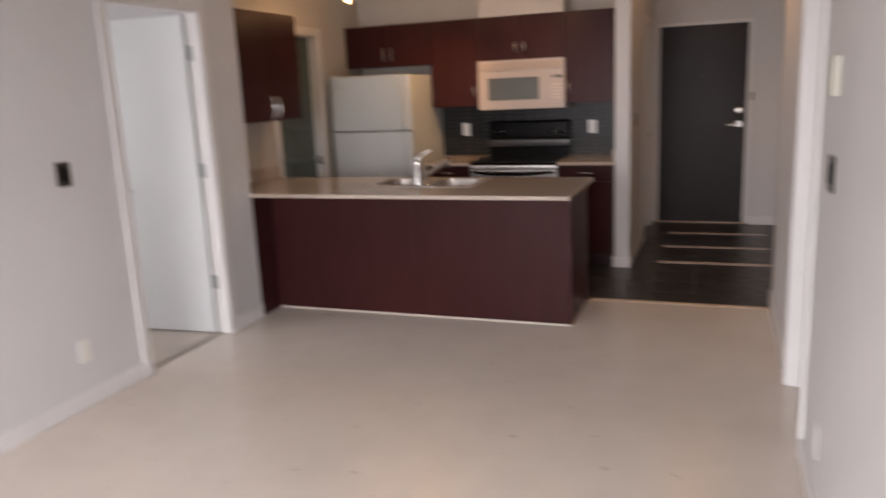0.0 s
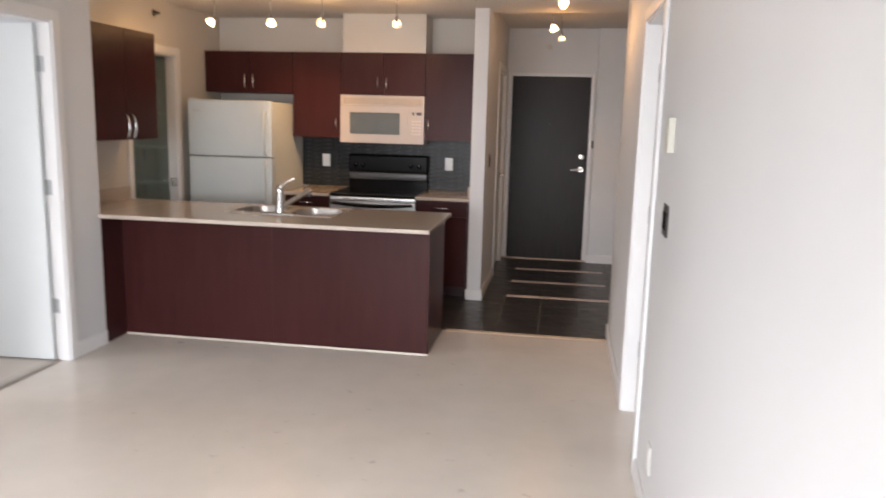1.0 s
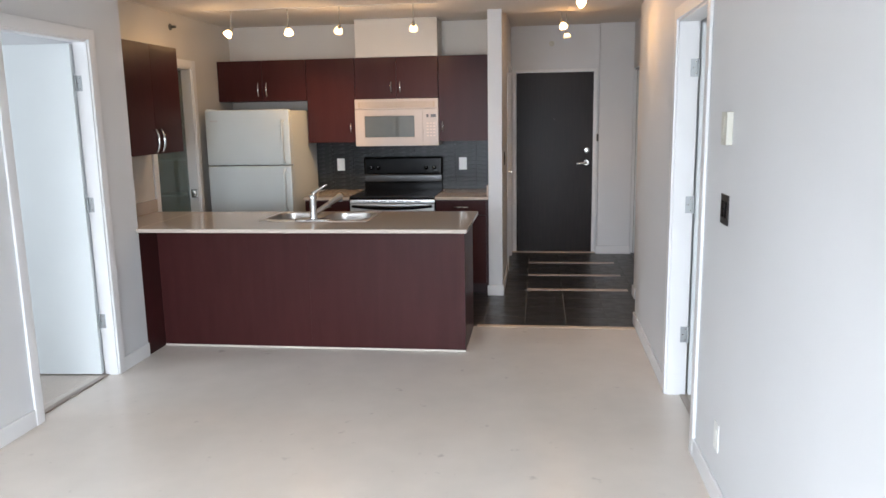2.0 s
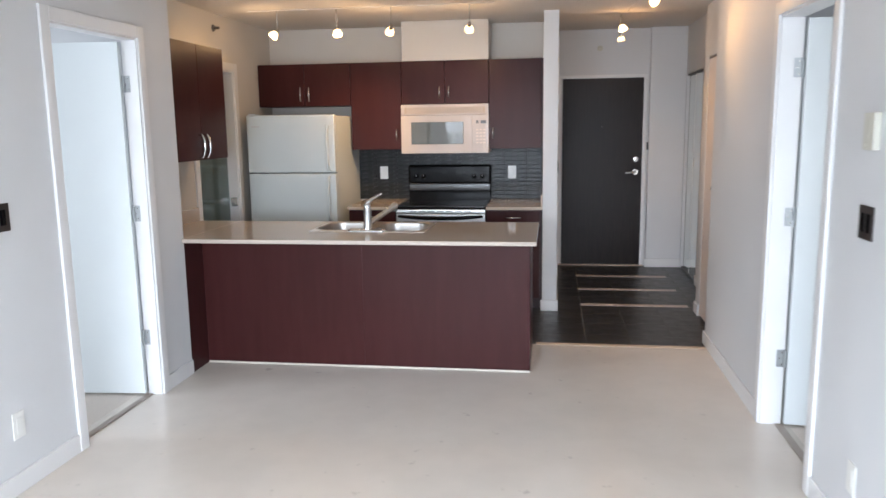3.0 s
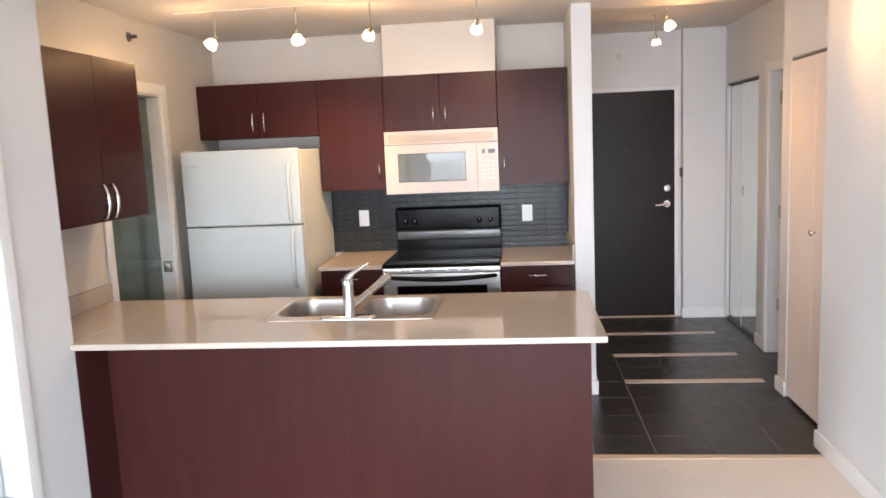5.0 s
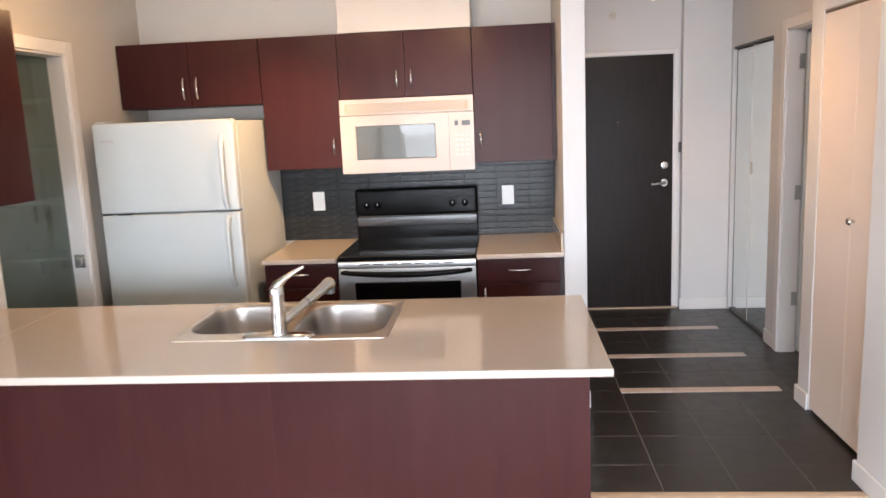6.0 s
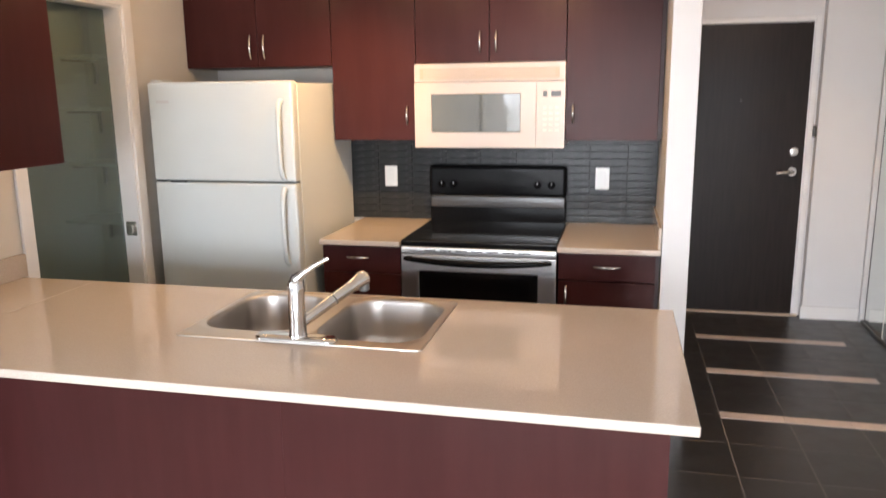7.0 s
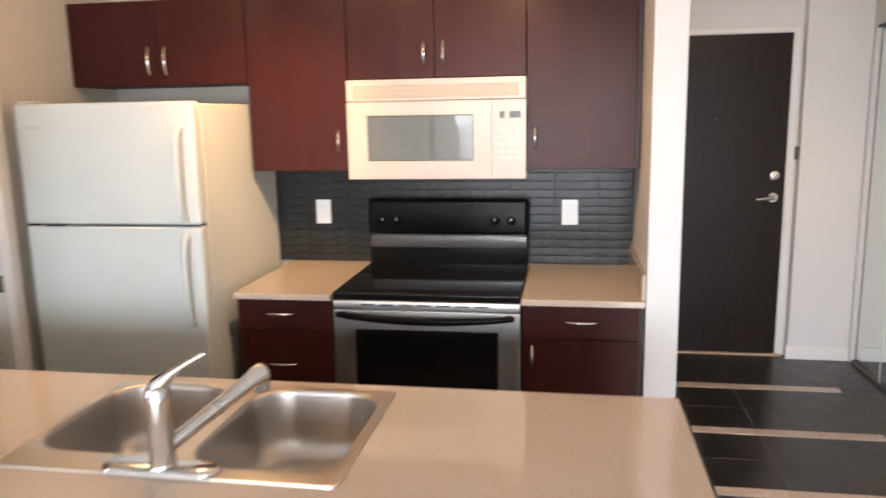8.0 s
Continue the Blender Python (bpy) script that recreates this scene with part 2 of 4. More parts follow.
def tube(points, radius, sides=12, bm=None, cap=True):
    """A round bar through points; radius may be one number or one for each point."""
    one = bmesh.new()
    pts = [Vector(p) for p in points]
    rad = radius if isinstance(radius, (list, tuple)) else [radius] * len(pts)
    rings = []
    side = None
    for i, p in enumerate(pts):
        d = (pts[min(i + 1, len(pts) - 1)] - pts[max(i - 1, 0)]).normalized()
        if side is None:
            side = d.orthogonal().normalized()
        side = (side - d * side.dot(d)).normalized()
        up = d.cross(side)
        rings.append([one.verts.new(p + rad[i] * (math.cos(a) * side + math.sin(a) * up)) for a in [2 * math.pi * k / sides for k in range(sides)]])
    for a, b in zip(rings, rings[1:]):
        for k in range(sides):
            one.faces.new([a[k], a[(k + 1) % sides], b[(k + 1) % sides], b[k]])
    if cap:
        one.faces.new(rings[0][::-1])
        one.faces.new(rings[-1])
    return join(bm, one)


def rrect(x0, x1, y0, y1, r, z, n=6):
    out = []
    for cx, cy, a0 in ((x1 - r, y1 - r, 0), (x0 + r, y1 - r, 90), (x0 + r, y0 + r, 180), (x1 - r, y0 + r, 270)):
        for k in range(n + 1):
            a = radians(a0 + 90 * k / n)
            out.append(Vector((cx + r * math.cos(a), cy + r * math.sin(a), z)))
    return out


def loft(loops, bm=None, close_last=True, close_first=False):
    one = bmesh.new()
    rings = [[one.verts.new(p) for p in lp] for lp in loops]
    n = len(rings[0])
    for a, b in zip(rings, rings[1:]):
        for k in range(n):
            one.faces.new([a[k], a[(k + 1) % n], b[(k + 1) % n], b[k]])
    if close_last:
        one.faces.new(rings[-1])
    if close_first:
        one.faces.new(rings[0][::-1])
    return join(bm, one)


def arch_handle(p0, p1, out, r=0.005, rise=0.028):
    """A bowed bar pull from p0 to p1, standing off along out."""
    p0, p1, out = Vector(p0), Vector(p1), Vector(out)
    pts = [p0] + [p0.lerp(p1, s) + out * rise * math.sin(math.pi * (0.12 + 0.76 * s)) ** 0.6 for s in [k / 10 for k in range(11)]] + [p1]
    return tube(pts, [r * 0.9] + [r * (1 + 0.35 * math.sin(math.pi * k / 10)) for k in range(11)] + [r * 0.9], 8)


# ---- setting: floors, ceilings, walls ----
LX, RX = -2.15, 1.208            # living room side walls
AX = -2.497                      # kitchen alcove wall
BY = 2.318                       # kitchen back wall
CZ, HZ = 2.44, 2.53              # ceilings
T, TL = 0.099, 0.078              # wall thickness; the wall with the bedroom door is thinner

single("floor", box(LX - 0.14, RX + 0.14, -6.6, 0.625, -0.08, 0.0, 0), "floor", "pale whitewashed smooth living room floor with a soft sheen", "floor", kind="structure")
single("floor_left_bedroom", box(-5.4, LX - 0.14, -4.4, -0.3, -0.08, -0.002, 0), "carpet", "beige cut-pile carpet in the bedroom beyond the open door", "carpet", kind="structure")
single("floor_right_bedroom", box(RX + 0.14, 4.4, -4.4, 0.5, -0.08, -0.002, 0), "carpet", "beige cut-pile carpet behind the open white door", "carpet", kind="structure")
single("ceiling", box(-5.4, 4.4, -6.6, 1.9, CZ, CZ + 0.2, 0), "ceiling", "off-white painted ceiling over living room and kitchen", "ceiling", kind="structure")
single("ceiling_kitchen", box(-3.6, 0.172, 1.9, 2.5, CZ, CZ + 0.2, 0), "ceiling", "off-white painted ceiling over the kitchen cabinets", "ceiling", kind="structure")
single("ceiling_hall", box(0.172, 3.0, 1.9, 3.95, HZ, HZ + 0.2, 0), "ceiling", "off-white raised ceiling of the entry hall", "ceiling", kind="structure")

LD = (-1.368, -0.614)            # left doorway
RD = (-1.432, -0.686)            # right doorway
DH = 2.055
single("wall_left", slab((-6.6, -0.237), (0, CZ), [(-6.35, -5.0, 0.12, 2.3), (LD[0], LD[1], 0, DH)], LX - TL, LX, "x"), "wall", "light grey painted wall with a doorway", "wall", kind="structure")
single("wall_alcove", slab((-0.237, 2.45), (0, CZ), [(0.725, 1.452, 0, 2.02)], AX - T, AX, "x"), "kitchenwall", "light painted kitchen side wall with a pantry doorway", "wall", kind="structure")
single("wall_alcove_return", box(AX - T, LX - TL, -0.237 - T, -0.237, 0, CZ, 0), "wall", "light grey painted return wall", "wall", kind="structure")
single("wall_kitchen_back", box(-3.6, 0.05, BY, BY + 0.12, 0, CZ, 0), "kitchenwall", "painted wall behind the kitchen cabinets, lamp warmth in its colour", "wall", kind="structure")
single("wall_pillar", slab((1.62, 3.76), (0, HZ), [(2.72, 3.52, 0, 2.03)], 0.052, 0.172, "x", 0.004), "wall", "white end wall between kitchen and entry hall", "wall", kind="structure")
single("wall_entry", slab((-0.6, 3.0), (0, HZ), [(0.205, 1.108, 0, 2.045)], 3.76, 3.88, "y"), "wall", "light grey wall round the entry door", "wall", kind="structure")
single("wall_entry_pier", box(1.140, 1.5045, 3.680, 3.7595, 0, HZ, 0.003), "wall", "light grey wall pier beside the entry door", "wall", kind="structure")
single("wall_right", slab((-6.6, 0.76), (0, CZ), [(RD[0], RD[1], 0, DH)], RX, RX + T, "x"), "wall", "light grey painted wall with a doorway", "wall", kind="structure")
single("wall_right_closet", slab((0.76, 1.688), (0, HZ), [(0.76, 1.535, 0, 2.04)], 1.308, 1.50, "x", 0.010), "wall", "painted wall over and beside the folding closet door", "wall", kind="structure")
single("wall_hall_right", slab((1.688, 3.76), (0, HZ), [(1.80, 2.545, 0, 2.06), (2.79, 3.652, 0, 2.045)], 1.505, 1.62, "x"), "wall", "light painted hall wall round a doorway and mirrored closet", "wall", kind="structure")
single("wall_window", slab((LX - T, RX + T), (0, CZ), [(-1.95, 1.0, 0.12, 2.3)], -6.6, -6.48, "y"), "wall", "painted window wall of the living room", "wall", kind="structure")
for n, (x0, x1) in (("wall_bedroom_left", (-5.4, LX - TL)), ("wall_bedroom_right", (RX + T, 4.4))):
    c = (x0 + x1) / 2
    single(n + "_window", slab((x0, x1), (0, CZ), [(c - 1.0, c + 1.0, 0.7, 2.25)] if x0 > 0 else [], -4.5, -4.4, "y"), "wall", "painted bedroom window wall", "wall", kind="structure")
    single(n + "_back", box(x0, min(x1, AX - T) if x0 < -3 else x1, 0.4, 0.5, 0, CZ, 0), "wall", "painted bedroom back wall", "wall", kind="structure")
    xs = x0 if x0 < -3 else x1
    # the left room's opening is unseen, added for its fill lamp
    single(n + "_side", slab((-4.5, 0.5), (0, CZ), [(-3.6, -1.6, 0.7, 2.25)] if x0 < -3 else [], xs - 0.05, xs + 0.05, "x"), "wall", "painted bedroom side wall", "wall", kind="structure")
# pantry, closet and hall side rooms behind their openings
single("wall_pantry_side", box(-3.52, -3.41, 0.5, 2.45, 0, CZ, 0), "wall", "painted pantry side wall", "wall", kind="structure")
single("wall_pantry_front", box(-3.52, AX - T, 0.5, 0.62, 0, CZ, 0), "wall", "painted pantry front wall", "wall", kind="structure")
single("wall_closet_back", box(1.9, 2.0, 0.4, 3.9, 0, HZ, 0), "wall", "painted wall behind the hall doors", "wall", kind="structure")
single("wall_closet_divider", box(1.503, 1.9, 1.58, 1.686, 0, HZ, 0), "wall", "painted divider behind the closet", "wall", kind="structure")
single("wall_bath_back", box(-0.7, -0.6, 2.44, 3.88, 0, HZ, 0), "wall", "painted wall behind the hall's side door", "wall", kind="structure")
single("ceiling_bath", box(-0.7, 0.172, 2.5, 3.95, HZ, HZ + 0.2, 0), "ceiling", "off-white ceiling behind the hall's side door", "ceiling", kind="structure")
single("ceiling_closet", box(RX, 2.0, 0.5, 1.9, HZ - 0.001, HZ + 0.2, 0), "ceiling", "off-white closet ceiling", "ceiling", kind="structure")
single("hood_chase", box(-1.175, -0.42, 1.99, BY, 2.106, CZ, 0.003), "kitchenwall", "painted duct chase over the microwave cabinet", "wall", kind="structure")


def baseboard(x0, x1, y0, y1):
    bm = box(x0, x1, y0, y1, 0.0, 0.092, 0.003)
    single("baseboard", bm, "trim", "white painted baseboard", "baseboard", kind="structure")


b = 0.013
baseboard(LX, LX + b, -6.48, LD[0] - 0.058)
baseboard(LX, LX + b, LD[1] + 0.058, -0.240)
baseboard(RX - b, RX, -6.48, RD[0] - 0.056)
baseboard(RX - b, RX, RD[1] + 0.056, 0.758)
baseboard(RX - b, RX + T, 0.762, 0.762 + b)
baseboard(0.040, 0.184, 1.607, 1.62)
baseboard(0.172, 0.184, 1.622, 2.655)
baseboard(1.128, 1.503, 3.667, 3.680)
baseboard(1.297, 1.309, 1.540, 1.688)
baseboard(1.297, 1.503, 1.6885, 1.701)
baseboard(1.492, 1.505, 2.61, 2.785)


def casing(name, axis, w, face, a0, a1, top, width, label, depth=T):
    """A flat white door surround on the wall face w (axis x or y), standing out towards face, with its jamb lining."""
    o = {"x": (w, (a0 + a1) / 2, 0), "y": ((a0 + a1) / 2, w, 0)}[axis]
    t = thing(name, o, label, "door frame", kind="structure")
    w0, w1 = sorted((w, w + face * 0.016))
    j0, j1 = sorted((w + face * 0.004, w - face * (depth + 0.004)))

    def bit(nm, u0, u1, z0, z1, k0=w0, k1=w1):
        bm = box(k0, k1, u0, u1, z0, z1, 0.003) if axis == "x" else box(u0, u1, k0, k1, z0, z1, 0.003)
        part(nm, bm, "trim", t)
    bit("side_casing", a0 - width, a0 + 0.006, 0, top + width)
    bit("side_casing", a1 - 0.006, a1 + width, 0, top + width)
    bit("head_casing", a0 + 0.0065, a1 - 0.0065, top - 0.006, top + width)
    bit("jamb", a0 - 0.001, a0 + 0.018, 0, top + 0.001, j0, j1)
    bit("jamb", a1 - 0.018, a1 + 0.001, 0, top + 0.001, j0, j1)
    bit("head_jamb", a0 + 0.0185, a1 - 0.0185, top - 0.018, top + 0.001, j0, j1)
    return t


def hinge(parent, x0, x1, yf, z):
    """A leaf screwed flat on the jamb face yf, from its free edge x0 to the knuckle at x1."""
    lo, hi = sorted((x0, x1))
    bm = box(lo, hi, yf - 0.0035, yf - 0.0005, z - 0.045, z + 0.045, 0.001)
    tube([(x1, yf - 0.007, z - 0.046), (x1, yf - 0.007, z + 0.046)], 0.0065, 10, bm=bm)
    h = part("hinge", bm, "hinge", parent, "satin nickel hinge")
    for dz in (-0.03, 0.0, 0.03):
        xm = (lo + hi) / 2 + (0.006 if dz else -0.006)
        part("screw", tube([(xm, yf - 0.0034, z + dz), (xm, yf - 0.0046, z + dz)], 0.0035, 8), "nickel", h)


def slab_door(name, hx, hy, width, ang, label, z0=0.012, height=2.018, mat="door", knob=True):
    """A flush door leaf hung at (hx, hy), turned by ang from +x."""
    t = thing(name, (hx, hy, 0), label, "door")
    R = Matrix.Translation((hx, hy, 0)) @ Matrix.Rotation(radians(ang), 4, "Z")
    bm = box(0.009, width, -0.018, 0.018, z0, height + z0, 0.002)
    bm.transform(R)
    leaf = part("leaf", bm, mat, t)
    if knob:
        for s in (-1, 1):
            bm = tube([(width - 0.065, s * 0.018, 0.96), (width - 0.065, s * 0.03, 0.96)], 0.026, 16)
            tube([(width - 0.065, s * 0.03, 0.96), (width - 0.065, s * 0.055, 0.96), (width - 0.17, s * 0.06, 0.96)], 0.008, 8, bm=bm)
            bm.transform(R)
            part("handle", bm, "nickel", leaf, "satin nickel lever handle")
    return t, R


casing("door_frame_left", "x", LX, 1, LD[0], LD[1], DH, 0.058, "white painted frame of the bedroom doorway", TL)
casing("door_frame_right", "x", RX, -1, RD[0], RD[1], DH, 0.056, "white painted frame of the side doorway")
tl, _ = slab_door("door_1", LX - TL - 0.004, LD[1] - 0.024, 0.66, 184, "white flush door swung wide into the bedroom")
for z in (0.351, 1.080, 1.802):
    hinge(tl, LX - 0.044, LX - TL - 0.003, LD[1] - 0.018, z)
tr, _ = slab_door("door_2", RX + T + 0.004, RD[1] - 0.024, 0.66, -4, "white flush door swung wide into the side room")
for z in (0.356, 1.082, 1.802):
    hinge(tr, RX + 0.062, RX + T + 0.003, RD[1] - 0.018, z)
for n, (x0, x1), (y0, y1) in (("left", (LX - 0.14, LX - 0.02), LD), ("right", (RX + 0.02, RX + 0.14), RD)):
    single("threshold_" + n, box(x0 + 0.05, x1 - 0.03, y0 + 0.019, y1 - 0.019, 0.0, 0.007, 0.003), "bronze", "thin brown metal threshold strip in the doorway", "threshold", kind="structure")
single("threshold_tile_edge", box(0.026, RX - 0.014, 0.606, 0.654, 0.0, 0.008, 0.003), "oak", "pale edge strip between smooth floor and dark tiles", "threshold", kind="structure")

# pantry opening with its strike plate, and shelves
pf = casing("pantry_door_frame", "x", AX, 1, 0.725, 1.452, 2.02, 0.058, "white painted frame of the pantry doorway")
gd = thing("pantry_glass_door", (AX - 0.085, 1.085, 0), "frosted greenish glass pantry door set deep in its frame", "door")
gl = part("glass_leaf", box(AX - 0.092, AX - 0.082, 0.746, 1.431, 0.012, 1.998, 0.001), "frost", gd, "frosted greenish glass")
gl.visible_shadow = False
bm = box(AX - 0.070, AX - 0.012, 1.4305, 1.4338, 0.900, 0.972, 0.001)
box(AX - 0.062, AX - 0.024, 1.414, 1.4310, 0.914, 0.958, 0.004, bm=bm)
part("strike", bm, "nickel", pf, "satin nickel strike plate with its keeper")
for z in (1.828, 1.528, 1.206, 0.86):
    s = thing("pantry_shelf", (-3.0, 2.16, z - 0.02), "white melamine pantry shelf on metal brackets", "shelf", "shelves in the pantry")
    part("board", box(-3.409, AX - T - 0.002, 2.0, BY - 0.002, z - 0.018, z, 0.001), "plate", s)
    for x in (-3.33, -2.72):
        bm = box(x - 0.008, x + 0.008, BY - 0.02, BY - 0.004, z - 0.16, z - 0.0185, 0.001)
        box(x - 0.008, x + 0.008, 2.03, BY - 0.02, z - 0.034, z - 0.0185, 0.001, bm=bm)
        part("bracket", bm, "grey", s)

# window behind the camera
wn = thing("window_1", (-0.475, -6.54, 0.12), "wide white-framed living room window with two mullions", "window", kind="structure")
bm = slab((-1.95, 1.0), (0.12, 2.3), [(-1.89, -0.99, 0.18, 2.24), (-0.93, -0.02, 0.18, 2.24), (0.04, 0.94, 0.18, 2.24)], -6.57, -6.50, "y")
part("window_frame", bm, "trim", wn)
for x0, x1 in ((-1.89, -0.99), (-0.93, -0.02), (0.04, 0.94)):
    p = part("pane", box(x0, x1, -6.545, -6.537, 0.18, 2.24, 0), "glass", wn)
    p.visible_shadow = False

wn = thing("window_2", (LX - 0.06, -5.67, 0.12), "white-framed side window with a dark mullion", "window", kind="structure")
bm = slab((-6.35, -5.0), (0.12, 2.3), [(-6.29, -5.70, 0.18, 2.24), (-5.64, -5.06, 0.18, 2.24)], LX - 0.10, LX - 0.03, "x")
part("window_frame", bm, "darkplate", wn, "dark metal frame")
for y0, y1 in ((-6.29, -5.70), (-5.64, -5.06)):
    p = part("pane", box(LX - 0.069, LX - 0.061, y0, y1, 0.18, 2.24, 0), "glass", wn)
    p.visible_shadow = False

# ---- kitchen ----
CT, CB = 0.876, 0.850            # countertop top and underside


def cabinet(name, x0, x1, y_front, y_back, z0, z1, doors, label, handles, drawers=(), kick=0.0, group=""):
    """A wall or base cabinet facing -y. doors: list of (x0, x1, z0, z1) fronts; handles: (front index, p0, p1)."""
    t = thing(name, ((x0 + x1) / 2, (y_front + y_back) / 2, z0), label, "cabinet", group)
    bm = box(x0 + 0.001, x1 - 0.001, y_front + 0.020, y_back - 0.001, z0 + kick, z1, 0.001)
    if kick:
        box(x0 + 0.001, x1 - 0.001, y_front + 0.07, y_back - 0.02, z0, z0 + kick + 0.001, 0.001, bm=bm)
    part("body", bm, "woodin", t)
    made = []
    for i, (a, c, e, f) in enumerate(doors):
        nm = "drawer_front" if i in drawers else "door"
        made.append(part(nm, box(a + 0.0024, c - 0.0024, y_front, y_front + 0.019, e + 0.0018, f - 0.0018, 0.0015), "wood", t))
    for i, p0, p1 in handles:
        part("handle", arch_handle(p0, p1, (0, -1, 0)), "chrome", made[i], "bowed chrome bar handle")
    return t


UY, UZ0, UZ1 = 1.990, 1.346, 2.106
G = "upper cabinets over the range"
cabinet("wall_cabinet", -2.495, -1.645, UY, BY, 1.735, UZ1, [(-2.495, -2.066, 1.735, UZ1), (-2.066, -1.645, 1.735, UZ1)],
        "low dark cherry wall cabinet with two doors over the refrigerator",
        [(0, (-2.100, UY, 1.782), (-2.100, UY, 1.900)), (1, (-2.020, UY, 1.782), (-2.020, UY, 1.900))], group=G)
cabinet("wall_cabinet", -1.645, -1.187, UY, BY, UZ0, UZ1, [(-1.645, -1.187, UZ0, UZ1)],
        "tall dark cherry wall cabinet with one door beside the refrigerator", [(0, (-1.233, UY, 1.43), (-1.233, UY, 1.52))], group=G)
cabinet("wall_cabinet", -1.187, -0.419, UY, BY, 1.737, UZ1, [(-1.187, -0.803, 1.737, UZ1), (-0.803, -0.419, 1.737, UZ1)],
        "dark cherry two-door wall cabinet over the microwave",
        [(0, (-0.848, UY, 1.79), (-0.848, UY, 1.885)), (1, (-0.766, UY, 1.79), (-0.766, UY, 1.885))], group=G)
cabinet("wall_cabinet", -0.419, 0.050, UY, BY, UZ0, UZ1, [(-0.419, 0.030, UZ0, UZ1)],
        "tall dark cherry wall cabinet with one door against the end wall", [(0, (-0.382, UY, 1.435), (-0.382, UY, 1.525))], group=G)

# cabinet over the peninsula's end, facing the kitchen
ux = -2.205
t = thing("wall_cabinet", (-2.35, 0.2, 1.342), "dark cherry two-door wall cabinet over the end of the peninsula", "cabinet")
part("body", box(AX + 0.001, ux - 0.020, -0.228, 0.615, 1.342, UZ1, 0.001), "woodin", t)
for a, c, hy in ((-0.228, 0.2135, 0.176), (0.2135, 0.615, 0.254)):
    d = part("door", box(ux - 0.019, ux, a + 0.0016, c - 0.0016, 1.3436, UZ1 - 0.0016, 0.0015), "wood", t)
    part("handle", arch_handle((ux, hy, 1.362), (ux, hy, 1.512), (1, 0, 0), 0.007, 0.040), "chrome", d, "bowed chrome bar handle")

# base cabinets each side of the range
FY = 1.640
cabinet("base_cabinet", -1.600, -1.188, FY, BY, 0.0, CB - 0.001, [(-1.600, -1.188, 0.705, 0.842), (-1.600, -1.188, 0.41, 0.705), (-1.600, -1.188, 0.10, 0.41)],
        "dark cherry base cabinet with three drawers beside the range",
        [(0, (-1.462, FY, 0.788), (-1.352, FY, 0.788)), (1, (-1.462, FY, 0.572), (-1.352, FY, 0.572)), (2, (-1.462, FY, 0.30), (-1.352, FY, 0.30))],
        drawers=(0, 1, 2), kick=0.10, group="base cabinets beside the range")
cabinet("base_cabinet", -0.416, 0.050, FY, BY, 0.0, CB - 0.001, [(-0.416, 0.032, 0.712, 0.842), (-0.416, 0.032, 0.10, 0.712)],
        "dark cherry base cabinet with drawer and door by end wall",
        [(0, (-0.246, FY, 0.785), (-0.130, FY, 0.785)), (1, (-0.376, FY, 0.595), (-0.376, FY, 0.685))],
        drawers=(0,), kick=0.10, group="base cabinets beside the range")
for x0, x1 in ((-1.604, -1.186), (-0.418, 0.0505)):
    single("countertop", box(x0, x1, 1.612, BY - 0.001, CB, CT, 0.003, 2), "quartz", "beige polished quartz worktop beside the range", "countertop", "worktops beside the range")
single("side_splash", box(0.036, 0.0508, 1.63, BY - 0.012, CT + 0.0005, CT + 0.10, 0.002), "quartz", "beige quartz upstand against the end wall", "upstand")

# peninsula: dark panels, cabinet bodies behind, one long worktop
pen = thing("peninsula", (-1.08, 0.3, 0), "dark cherry kitchen peninsula with a plain veneered back panel", "kitchen island")
part("back_panel", box(-2.148, -1.0702, 0.0, 0.020, 0.012, CB - 0.001, 0.0003), "wood", pen)
part("back_panel", box(-1.0698, 0.0, 0.0, 0.020, 0.012, CB - 0.001, 0.0003), "wood", pen)
part("end_panel", box(-0.019, 0.0, 0.0205, 0.612, 0.0, CB - 0.001, 0.001), "wood", pen)
part("side_panel", box(LX - 0.017, LX + 0.002, -0.236, -0.0005, 0.0, CB - 0.001, 0.001), "wood", pen)
bmb = slab((-2.49, -0.0195), (0.0205, 0.59), [(-1.44, -0.70, 0.08, 0.575)], 0.10, CB - 0.001, "z")
part("body", bmb, "woodin", pen)
part("kick_board", box(-2.49, -0.0195, 0.03, 0.53, 0.0, 0.0995, 0.001), "woodin", pen)
part("base_strip", box(-2.147, 0.0, -0.012, -0.0005, 0.0, 0.012, 0.003), "floor", pen, "thin white strip along the floor")
for x0, x1 in ((-2.1, -1.47), (-1.47, -1.06), (-1.06, -0.65), (-0.65, -0.021)):
    d = part("door", box(x0 + 0.0016, x1 - 0.0016, 0.591, 0.611, 0.10, 0.842, 0.0015), "wood", pen)
    part("handle", arch_handle(((x0 + x1) / 2 - 0.05, 0.611, 0.79), ((x0 + x1) / 2 + 0.05, 0.611, 0.79), (0, 1, 0)), "chrome", d, "bowed chrome bar handle")
bmc = slab((LX - 0.002, 0.041), (-0.262, 0.648), [(-1.432, -0.697, 0.098, 0.585)], CB, CT, "z", 0.004)
wt = single("peninsula_worktop", bmc, "quartz", "long beige polished quartz worktop of the peninsula", "countertop")
part("worktop_end", box(AX + 0.001, LX - 0.0025, -0.235, 0.648, CB, CT - 0.0002, 0.002), "quartz", wt)
single("side_splash", box(AX + 0.001, AX + 0.020, -0.233, 0.662, CT + 0.0005, CT + 0.095, 0.002), "quartz", "beige quartz upstand along the alcove wall", "upstand")

